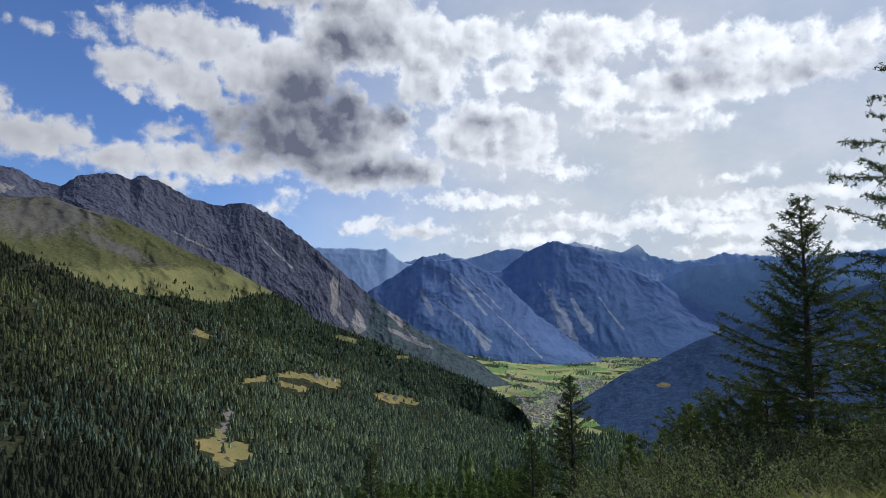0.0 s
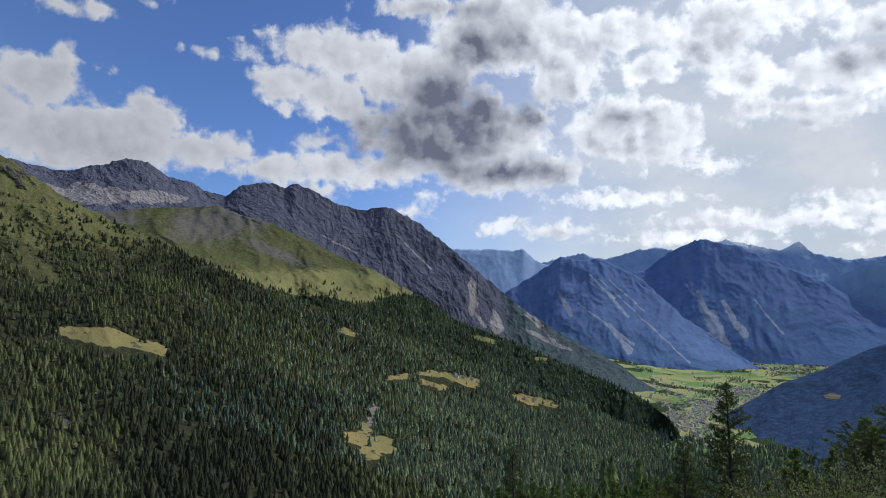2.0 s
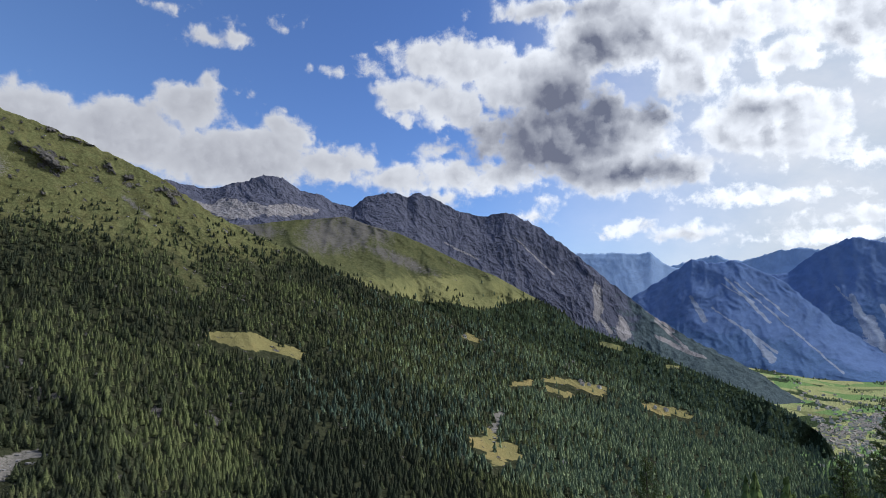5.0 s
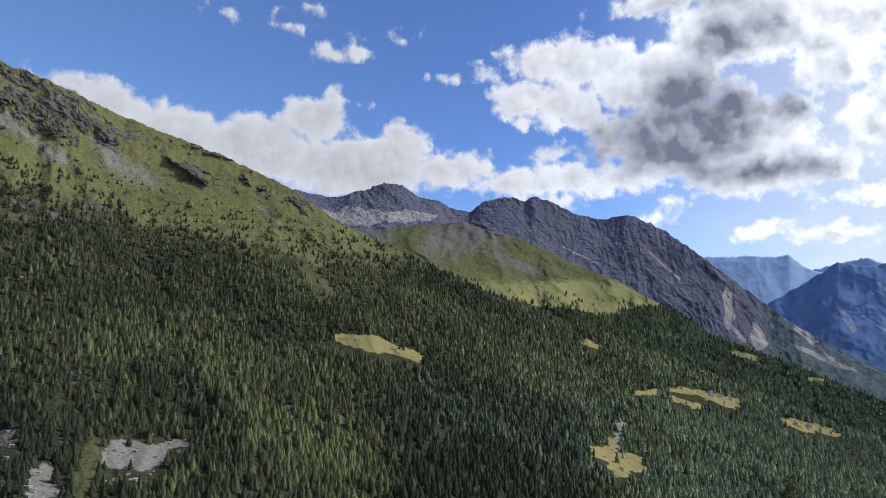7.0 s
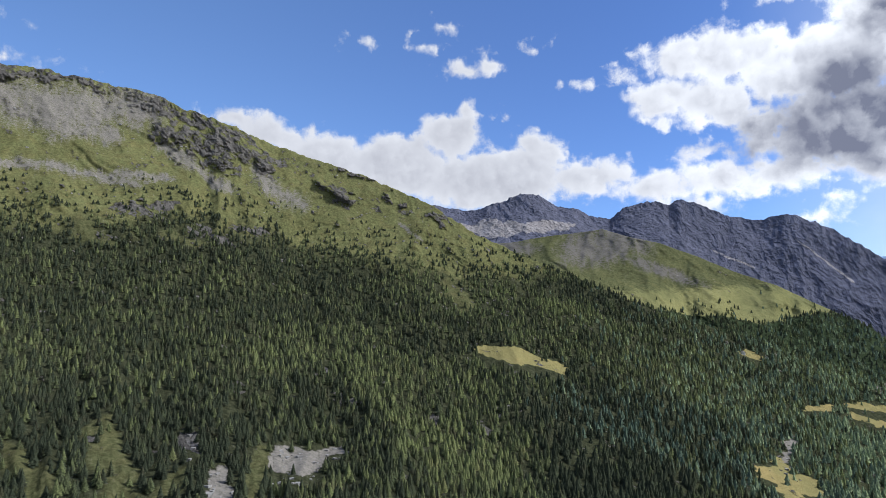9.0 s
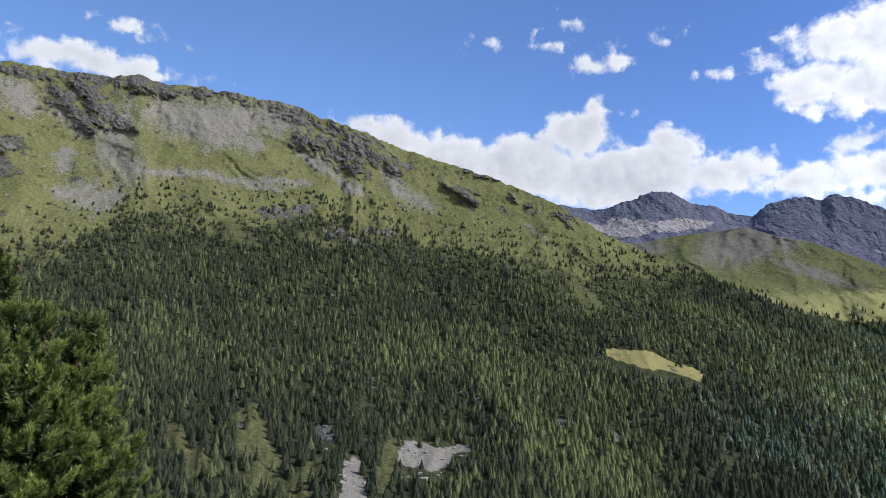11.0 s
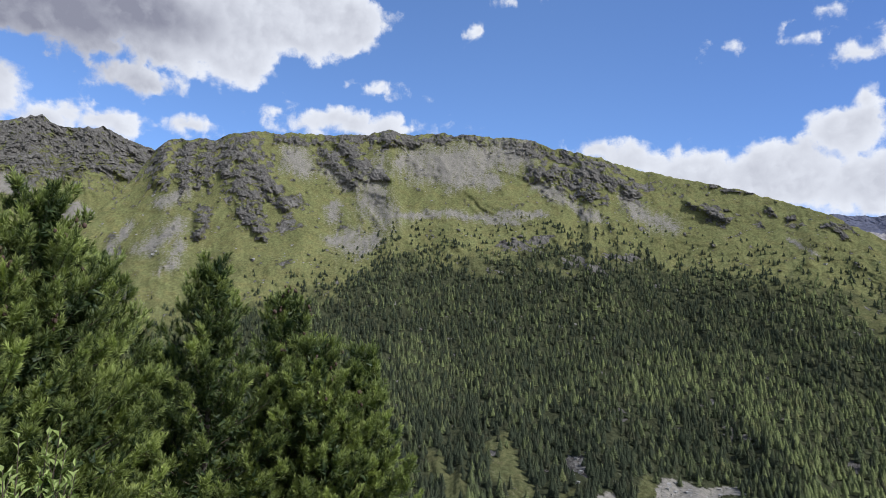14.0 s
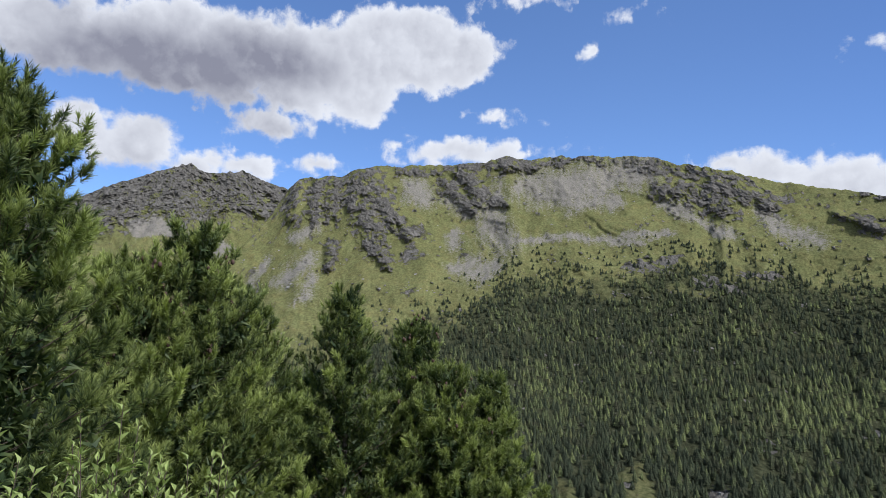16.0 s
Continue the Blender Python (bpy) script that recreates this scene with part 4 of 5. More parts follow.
tagged(hill, "smooth green alpine hill with forest along its lower edge", "hill", kind="structure")
sprinkle = (0.6 * smooth(e, edge + 1.8, edge + 0.1) * smooth(fbm(p_hill / 60.0, 3), 0.0, 0.3) + 0.008 * smooth(e, edge + 3.0, edge)) * open_
strew(p_hill, np.clip((1 - open_) * (1 - meadow) + sprinkle, 0, 1)[:-1, :-1] / 95.0, lambda q: 12 + 0 * q[:, 0], lambda q: 0.2 + 0.4 * fbm(q / 150.0, 3))


CONE_STREAKS = [(-0.7, 2.1, 0.1, -3.8, -1.5, 0.15), (-1.4, 1.8, 0.07, -8.6, -5.2, 0.1), (0.3, -0.4, 0.1, -4.2, -3.8, 0.15), (-2.2, -2.2, 0.2, -3.9, -4.4, 0.4), (-2.3, 1.6, 0.07, -5.1, -1.0, 0.1), (-0.4, 1.6, 0.07, -2.7, 0.1, 0.1), (1.9, 0.6, 0.2, 1.0, -1.3, 0.35)]
BROAD_STREAKS = [(-9.3, 0.6, 0.2, -10.5, -2.7, 0.7), (-11.2, -0.2, 0.2, -12.7, -2.8, 0.45), (-13.5, -0.0, 0.1, -15.5, -2.7, 0.12), (-10.4, -1.1, 0.4, -11.5, -3.8, 0.4), (-8.2, 1.5, 0.07, -9.2, 0.2, 0.15)]
CRAG_STREAKS = [(9.7, -0.7, 0.15, 8.4, -2.4, 0.25), (5.5, -0.4, 0.2, 3.4, -2.3, 0.2), (4.8, -1.4, 0.15, 2.4, -3.7, 0.15), (22.7, 5.4, 0.1, 19.7, 3.9, 0.1), (16.7, 6.0, 0.07, 13.1, 2.5, 0.1)]


def far_mountain(name, label, mat, crest, foot, step, rows, bend, relief, size, jag, rock_from, rock_to, slides=(), snow=None, wooded=None, craggy=0.0, bare=1.0, streaks=()):
    p, rib = loft(crest, foot, step, rows, bend, relief, size, jag)
    b, e = bearing_of(p), rise_of(p)
    s = np.pad(np.linspace(0, 1, rows), (0, 2), constant_values=1.0)[None, :] + 0 * b
    n = np.pad(rib, ((0, 0), (0, 2)))
    rock = smooth(s + 0.18 * (n - 0.5), rock_from, rock_to)
    spur = ribs(p, size * 0.28, size * 1.2, 5, 0.62, 4.0)
    p = push(p, np.pad(np.ones((b.shape[0], rows)), ((0, 0), (0, 2))) * relief * 0.22 * rock * (spur - 0.4))
    if wooded:
        rock = rock * smooth(b, *wooded)
    if craggy:
        p = push(p, np.pad(np.ones((b.shape[0], rows)), ((0, 0), (0, 2))) * craggy * rock * (ridged(p / np.array([30.0, 30.0, 48.0]), 4, 0.75) - 0.6))
    wb, we = b + 0.5 * fbm(p / (size * 0.4), 4), e + 0.3 * fbm(p / (size * 0.4) + 9.0, 4)
    scree = smooth(patch(wb, we, slides) + 0.5 * (spur - 0.5), 0.0, 0.8) if slides else 0 * b
    if streaks:
        scree = np.maximum(scree, smooth(strokes(b + 0.12 * fbm(p / 60.0, 4), e + 0.12 * fbm(p / 60.0 + 4.0, 4), streaks) + 0.5 * fbm(p / np.array([25.0, 25.0, 90.0]), 4), -0.3, 0.7))
    white = smooth(e + 0.5 * fbm(p / 120.0, 4), *snow) if snow else 0 * b
    ob = mesh_of(name, p.reshape(-1, 3), sheet_faces(*p.shape[:2]), mat, {"rock": bare * rock, "scree": scree, "snow": white, "grass": 1 - 0 * rock, "dry": 0 * b, "along": np.radians(b) * np.median(np.hypot(p[..., 0], p[..., 1]))})
    if craggy:
        facet(ob, rock, 0, 0)
    return tagged(ob, label, "mountain", kind="structure")


far_mountain("rocky_ridge", "jagged grey rock ridge above the green hill", HAZED_CRAG, CRAG_CREST, CRAG_FOOT, 0.1, 190, 1.0, 38.0, 300.0, 0.18, 0.12, 0.7,
             [(41, 8.0, 3.0, 0.7, 0.0), (36.5, 8.0, 2.2, 0.5, 0.0), (9.6, 0.2, 0.35, 1.6, 0.8), (7.4, -2.2, 0.6, 0.8, 0.8), (3.0, -3.6, 1.8, 0.2, 0.5)], wooded=(2.0, 12.0), craggy=4.5, streaks=CRAG_STREAKS)
far_mountain("rocky_combe", "craggy peak with a stony combe beyond the slope", SLOPE, COMBE_CREST, COMBE_FOOT, 0.15, 150, 1.0, 40.0, 200.0, 0.18, 0.60, 1.15,
             [(103.2, 11.2, 1.2, 2.0, -0.8), (108, 10.5, 2.0, 0.8, 0.3), (113, 12, 2.0, 0.8, 0.0), (106, 8, 3.0, 1.0, 0.0)], craggy=13.0, bare=0.80)
far_mountain("cone_mountain", "conical mountain tinted blue for haze, with pale rock slides", HAZE_BLUE, CONE_CREST, CONE_FOOT, 0.1, 130, 1.0, 30.0, 300.0, 0.14, 0.35, 0.95,
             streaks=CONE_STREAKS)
far_mountain("broad_mountain", "broad mountain tinted blue for haze, with a pale landslide scar", HAZE_BLUE, BROAD_CREST, BROAD_FOOT, 0.12, 120, 1.0, 28.0, 340.0, 0.14, 0.45, 1.05,
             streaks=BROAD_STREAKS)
far_mountain("bench_mountain", "flat-topped distant mountain tinted blue for haze", HAZE_PALE, BENCH_CREST, BENCH_FOOT, 0.12, 60, 1.0, 16.0, 420.0, 0.10, 0.4, 0.9)
far_mountain("notched_range", "distant mountain range tinted pale blue for haze", HAZE_PALE, NOTCH_CREST, NOTCH_FOOT, 0.12, 40, 1.0, 14.0, 300.0, 0.12, 0.0, 0.4)
far_mountain("snowy_range", "far mountain range paled for haze, with patches of snow", HAZE_PALE, SNOW_CREST, SNOW_FOOT, 0.12, 50, 1.0, 40.0, 260.0, 0.12, 0.0, 0.4, snow=(3.3, 4.6))
far_mountain("side_mountain", "distant wooded mountain tinted blue for haze", HAZE_PALE, SIDE_CREST, SIDE_FOOT, 0.2, 40, 1.0, 14.0, 420.0, 0.04, 0.7, 1.3)
far_mountain("wooded_flank", "dark wooded mountain flank above the valley, blued for haze", HAZED_WOOD, WOOD_CREST, WOOD_FOOT, 0.25, 60, 1.0, 45.0, 330.0, 0.03, 0.9, 1.6,
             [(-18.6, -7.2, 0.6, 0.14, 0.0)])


# the ground: our own hillside, the gully and the valley floor, one sheet to the horizon
def ground_height(b, d):
    """Height of the ground at bearing b, distance d."""
    steep = np.interp(b, [-180, -100, -60, -36, -26, -18, -10, 4, 16, 30, 60, 100, 125, 150, 180],
                      [-0.45, -0.40, -0.10, 0.10, 0.15, 0.22, 0.31, 0.36, 0.41, 0.46, 0.46, 0.42, 0.36, -0.2, -0.45])
    floor = np.interp(b, [-180, -70, -36, -10, 0, 10, 20, 40, 60, 90, 130, 180], [-310, -320, -325, -320, -305, -268, -225, -178, -158, -148, -128, -128])
    q = polar(b, d, 0 * d)
    rough = 0.10 * fbm(q / 1.3, 3) * smooth(d, 0.5, 3) + 0.5 * fbm(q / 9.0, 3) * smooth(d, 4, 16) + 3.0 * fbm(q / 60.0, 4) * smooth(d, 40, 160)
    brink = np.interp(b, [-60, -45, -12, -6], [0.0, 0.5, 0.5, 0.0])
    z = -steep * np.maximum(d - 2.6, 0) - np.where(brink > 0, np.maximum(0.5 - steep, 0) * brink / 0.5, 0) * np.maximum(d - 22, 0) + rough
    up = np.where(steep < 0, 260 + 20 * fbm(q / 300.0, 3), 1e9)
    z = np.minimum(z, up)
    k = 14.0
    soft = np.where(z > floor + 40, z, floor + k * np.logaddexp(0, (np.clip(z, floor - 900, floor + 400) - floor) / k))
    # terraces that climb on the sunny side of the main valley
    shelf = smooth(d, 2200, 3300) * smooth(b, -9, 3) * 55 + 5 * fbm(q / 180.0, 3) * smooth(d, 1500, 2000)
    return soft + shelf


bs = np.concatenate([np.arange(-180, -46, 3.0), np.arange(-46, 30, 0.35), np.arange(30, 130, 1.0), np.arange(130, 179, 3.0), [180.0]])
ds = np.concatenate([np.linspace(0.0, 3.0, 7), np.geomspace(3.3, 4950, 190)])
B, D = np.meshgrid(bs, ds, indexing="ij")
p_ground = polar(B, D, ground_height(B, D))
far = smooth(D, 1300, 1700)
plots = fbm(p_ground / 120.0, 3)
ground = mesh_of("ground", p_ground.reshape(-1, 3), sheet_faces(*p_ground.shape[:2]), GROUND,
                 {"grass": np.maximum(far, smooth(D, 30, 8)), "dry": far * smooth(plots, 0.05, 0.25) * 0.7 + 0.5 * smooth(D, 14, 6), "rock": 0 * D, "scree": 0 * D, "field": far})
tagged(ground, "grassy hillside running down to a green valley floor", "ground", kind="structure")


def ground_at(b, d):
    return float(ground_height(np.array([float(b)]), np.array([float(d)]))[0])


# conifers on our own hillside below the path
sel = (bs > -20) & (bs < 30)
sub = p_ground[sel][:, (ds > 45) & (ds < 420)]
sb, sd = bearing_of(sub), np.hypot(sub[..., 0], sub[..., 1])
thick = smooth(sd, 105, 150)
q = seeds(sub, (thick * smooth(fbm(sub / 30.0, 3), -0.5, 0.0))[:-1, :-1] / 30.0, rng)
own = (q, 15 * (0.5 + 0.6 * rng.rand(len(q))), np.clip(0.72 + 0.2 * rng.normal(size=len(q)), 0, 1))

# woods at the bottom of the gully
sel = (bs > -34) & (bs < 4)
sub = p_ground[sel][:, (ds > 420) & (ds < 1620)]
strew(sub, np.full((sub.shape[0] - 1, sub.shape[1] - 1), 1 / 130.0), lambda q: 14 + 0 * q[:, 0], lambda q: 0.3 + 0 * q[:, 0])
# copses and hedgerows on the valley floor
sel = (bs > -20) & (bs < 6)
sub = p_ground[sel][:, (ds > 1550) & (ds < 3900)]
hedge = smooth(fbm(sub / 110.0, 4), 0.12, 0.3)
GROVES.append((seeds(sub, hedge[:-1, :-1] / 160.0, rng),))
GROVES[-1] = (GROVES[-1][0], 9 * (0.6 + 0.5 * rng.rand(len(GROVES[-1][0]))), 0.3 + 0.4 * rng.rand(len(GROVES[-1][0])))

places, heights, tints = (np.concatenate(c) for c in zip(*GROVES))
dist = np.hypot(places[:, 0], places[:, 1])
# trees farther off and to the right take the haze-tinted needles
hazed = smooth(bearing_of(places) + 0.012 * (dist - 800) + 10.0 * fbm(places / 200.0, 3), 44, 6) > rng.rand(len(places))
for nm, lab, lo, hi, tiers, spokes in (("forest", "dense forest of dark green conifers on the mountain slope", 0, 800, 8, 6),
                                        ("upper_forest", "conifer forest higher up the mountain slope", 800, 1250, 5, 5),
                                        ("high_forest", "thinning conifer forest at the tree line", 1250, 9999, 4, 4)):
    m = (dist >= lo) & (dist < hi) & (~hazed | (dist < 800))
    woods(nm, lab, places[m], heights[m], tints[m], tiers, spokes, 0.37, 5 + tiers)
m = hazed & (dist >= 800)
woods("far_forest", "distant conifer forest on the mountainside, tinted bluish for haze", places[m], heights[m], tints[m], 3, 4, 0.36, 8, HAZED_CONIFER)
woods("larch_wood", "light green young larch forest below the path", *own, 9, 7, 0.20, 77, YOUNG_LARCH)


# ---------------------------------------------------------------- plants near the path
def rows_to_mesh(name, verts, faces, mat, tint, parent, label=""):
    ob = mesh_of(name, verts, faces, mat, {"tint": tint} if tint is not None else None, soft=tint is None)
    ob.parent = parent
    if name != "trunk":
        ob["kind"] = "stuff"
    if label:
        ob["label"] = label
    return ob


def unit(v):
    return v / np.maximum(np.linalg.norm(v, axis=-1, keepdims=True), 1e-9)


def tubes(segments, sides=5):
    """Tapered tubes: rows of x0 y0 z0 r0 x1 y1 z1 r1."""
    s = np.array(segments, dtype=float)
    p0, r0, p1, r1 = s[:, :3], s[:, 3], s[:, 4:7], s[:, 7]
    ax = unit(p1 - p0)
    ref = np.where(np.abs(ax[:, 2:3]) > 0.9, np.array([[1.0, 0, 0]]), np.array([[0, 0, 1.0]]))
    u = unit(np.cross(ax, ref))
    v = np.cross(ax, u)
    a = np.arange(sides) * 2 * np.pi / sides
    ring = np.cos(a)[None, :, None] * u[:, None, :] + np.sin(a)[None, :, None] * v[:, None, :]
    q = np.concatenate([p0[:, None] + ring * r0[:, None, None], p1[:, None] + ring * r1[:, None, None]], axis=1)
    i = np.arange(sides)
    f = np.stack([i, (i + 1) % sides, sides + (i + 1) % sides, sides + i], axis=1)
    f = (f[None] + (np.arange(len(s)) * 2 * sides)[:, None, None]).reshape(-1, 4)
    return q.reshape(-1, 3), f


def bristles(points, axes, count, length, width, spread, tint, r, run=1.1, fade=0.05):
    """Bundles of thin needles: count triangles at each point, round its axis."""
    n = len(points)
    d = unit(axes[:, None, :] + spread * r.normal(size=(n, count, 3)))
    back = points[:, None, :] - axes[:, None, :] * (length * run * r.rand(n, count, 1))
    side = unit(np.cross(d, r.normal(size=(n, count, 3)))) * width * 0.5
    ln = length * (0.75 + 0.5 * r.rand(n, count, 1))
    v = np.stack([back - side, back + side, back + d * ln], axis=2).reshape(-1, 3)
    f = np.arange(len(v)).reshape(-1, 3)
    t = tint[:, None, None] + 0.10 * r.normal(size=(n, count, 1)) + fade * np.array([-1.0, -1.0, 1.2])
    t = np.clip(t, 0, 1).ravel()
    return v, f, t


def bent_path(start, heading_, length, lift, steps, r, wobble=0.06):
    """Points of a limb that starts along heading_ and turns up by lift on its way."""
    pts, d = [np.array(start, dtype=float)], np.array(heading_, dtype=float)
    for k in range(steps):
        d = unit(d + np.array([0, 0, lift / steps]) + wobble * r.normal(size=3))
        pts.append(pts[-1] + d * length / steps)
    return pts


def limb_segments(pts, r0, r1):
    n = len(pts) - 1
    return [(*pts[k], r0 + (r1 - r0) * k / n, *pts[k + 1], r0 + (r1 - r0) * (k + 1) / n) for k in range(n)]


def brushes(points, axes, count, shoot, length, width, tint, r):
    """Bottle brushes of needles: each lies back along its shoot and leans forward to the tip."""
    n = len(points)
    u = (np.arange(count)[None, :, None] + r.rand(n, count, 1)) / count
    ax = axes[:, None, :]
    spoke = unit(np.cross(ax, r.normal(size=(n, count, 3))))
    d = unit(ax * (0.45 + 0.9 * u) + spoke * (1.05 - 0.55 * u) + 0.12 * r.normal(size=(n, count, 3)))
    back = points[:, None, :] - ax * shoot * (1 - u)
    side = unit(np.cross(d, r.normal(size=(n, count, 3)))) * width * 0.5
    ln = length * (0.8 + 0.4 * r.rand(n, count, 1))
    v = np.stack([back - side, back + side, back + d * ln], axis=2).reshape(-1, 3)
    # dark bases and pale tips: puff shading put into the needle tint
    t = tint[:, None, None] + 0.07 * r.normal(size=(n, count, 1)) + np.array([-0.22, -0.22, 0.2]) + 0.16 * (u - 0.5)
    return v, np.arange(len(v)).reshape(-1, 3), np.clip(t, 0, 1).ravel()


def cone_cluster(places, r):
    """Small egg-shaped cones, six-sided."""
    ring = [(0.0, 0.0, -0.045)] + [(0.028 * math.cos(a), 0.028 * math.sin(a), z) for z in (-0.015, 0.02) for a in np.arange(6) * 1.0472] + [(0.0, 0.0, 0.05)]
    f = [(0, 1 + (i + 1) % 6, 1 + i) for i in range(6)] + [(1 + i, 1 + (i + 1) % 6, 7 + (i + 1) % 6) for i in range(6)] + [(1 + i, 7 + (i + 1) % 6, 7 + i) for i in range(6)] + [(7 + i, 7 + (i + 1) % 6, 13) for i in range(6)]
    n = len(places)
    v = np.array(ring)[None] * (0.8 + 0.5 * r.rand(n, 1, 1)) + places[:, None, :]
    return v.reshape(-1, 3), (np.array(f)[None] + (np.arange(n) * 14)[:, None, None]).reshape(-1, 3)


def stone_pine(h, radius, seed, lean=0.02, bare=0.06, heads=1, full=1.0, crown=0.75, cones=0, needle=(26, 0.019)):
    """A stone pine: tapered trunk, ascending limbs, and dense upright brushes of long needles at the shoots."""
    r = np.random.RandomState(seed)
    thing = new("stone_pine")
    trunk, wood, tips, axes, tint, deep, deep_ax = [], [], [], [], [], [], []
    for head in range(heads):
        foot = np.array([0.0, 0.0, -0.5]) if head == 0 else np.array([0.0, 0.0, h * 0.3])
        top = h if head == 0 else h * (0.86 + 0.1 * r.rand())
        off = np.array([lean * h * r.normal(), lean * h * r.normal(), 0]) if head == 0 else np.array([radius * 0.4 * r.normal(), radius * 0.4 * r.normal(), 0])
        n = 12
        axis = [foot + (off * (k / n) ** 1.2) + np.array([0, 0, (top - foot[2]) * k / n]) + (0.02 * r.normal(size=3) if 0 < k < n else 0) for k in range(n + 1)]
        trunk += limb_segments(axis, 0.017 * h if head == 0 else 0.010 * h, 0.006)
        count = int(26 * full * (top - foot[2]))
        for k in range(count):
            whorl = 7 * (k // 7) + 3.5 + 1.6 * r.normal()
            t = min(0.995, max(bare, bare + (1 - bare) * whorl / count))
            base = axis[0] + (axis[-1] - axis[0]) * t
            reach = radius * (0.16 + 0.98 * np.clip((1 - t) / 0.8, 0, 1) ** crown) * (0.55 + 0.62 * r.rand())
            if t < 0.3:
                reach *= 0.8 + 0.66 * t
            a = 2.4 * k + r.rand() * 1.2
            up = 0.10 + 0.7 * t ** 2
            d = unit(np.array([math.cos(a), math.sin(a), up]))
            pts = bent_path(base, d, reach, 0.6, 5, r)
            wood += limb_segments(pts, 0.008 + 0.010 * (1 - t), 0.004)
            shade_ = 0.20 * r.normal()
            for s in range(4 + int(reach * 8)):
                at = 0.42 + 0.58 * r.rand() ** 0.55
                i = min(int(at * 5), 4)
                q = pts[i] + (pts[i + 1] - pts[i]) * (at * 5 - i)
                grow_to = unit(pts[i + 1] - pts[i])
                sd = unit(grow_to + r.normal(size=3) * 0.55 + np.array([0, 0, 0.55]))
                e = q + sd * (0.12 + 0.16 * r.rand())
                tips.append(e)
                axes.append(unit(sd + np.array([0, 0, 0.5])))
                # brushes nearer the trunk are tinted darker to paint the crown's inner shade
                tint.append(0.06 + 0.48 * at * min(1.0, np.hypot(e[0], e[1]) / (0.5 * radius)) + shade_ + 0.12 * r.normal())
            for s in range(2 + int(reach * 4)):
                at = 0.05 + 0.6 * r.rand()
                i = min(int(at * 5), 4)
                deep.append(pts[i] + (pts[i + 1] - pts[i]) * (at * 5 - i) + 0.08 * r.normal(size=3))
                deep_ax.append(unit(r.normal(size=3) + np.array([0, 0, 0.6])))
            tips.append(pts[-1] + 0.08 * unit(pts[-1] - pts[-2]))
            axes.append(unit(unit(pts[-1] - pts[-2]) + np.array([0, 0, 0.3])))
            tint.append(0.55 + shade_)
        for s in range(6):
            tips.append(axis[-1] + np.array([0.06 * r.normal(), 0.06 * r.normal(), -0.08 * s]))
            axes.append(unit(np.array([0.3 * r.normal(), 0.3 * r.normal(), 1.0])))
            tint.append(0.5)
    v, f = tubes(trunk, 8)
    rows_to_mesh("trunk", v, f, BARK, None, thing, "grey-brown scaly trunk")
    v, f = tubes(wood, 3)
    rows_to_mesh("branchwork", v, f, TWIG, None, thing, "thin bare limbs")
    tips, axes = np.array(tips), np.array(axes)
    v, f, t = brushes(tips, axes, needle[0], 0.15, 0.105, needle[1], np.array(tint), r)
    # wide dark filler needles, their colour standing for shade inside the crown
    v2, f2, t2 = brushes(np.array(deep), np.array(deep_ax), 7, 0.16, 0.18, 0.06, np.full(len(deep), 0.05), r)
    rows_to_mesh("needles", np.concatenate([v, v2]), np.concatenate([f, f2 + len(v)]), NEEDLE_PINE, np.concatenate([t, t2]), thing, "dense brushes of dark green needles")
    if cones:
        high = tips[tips[:, 2] > 0.72 * h]
        pick = high[r.permutation(len(high))[:cones]]
        v, f = cone_cluster(np.concatenate([pick + 0.05 * r.normal(size=pick.shape) for _ in range(3)]), r)
        rows_to_mesh("cone_cluster", v, f, CONE_SCALE, None, thing, "purple-brown cones")
    return thing


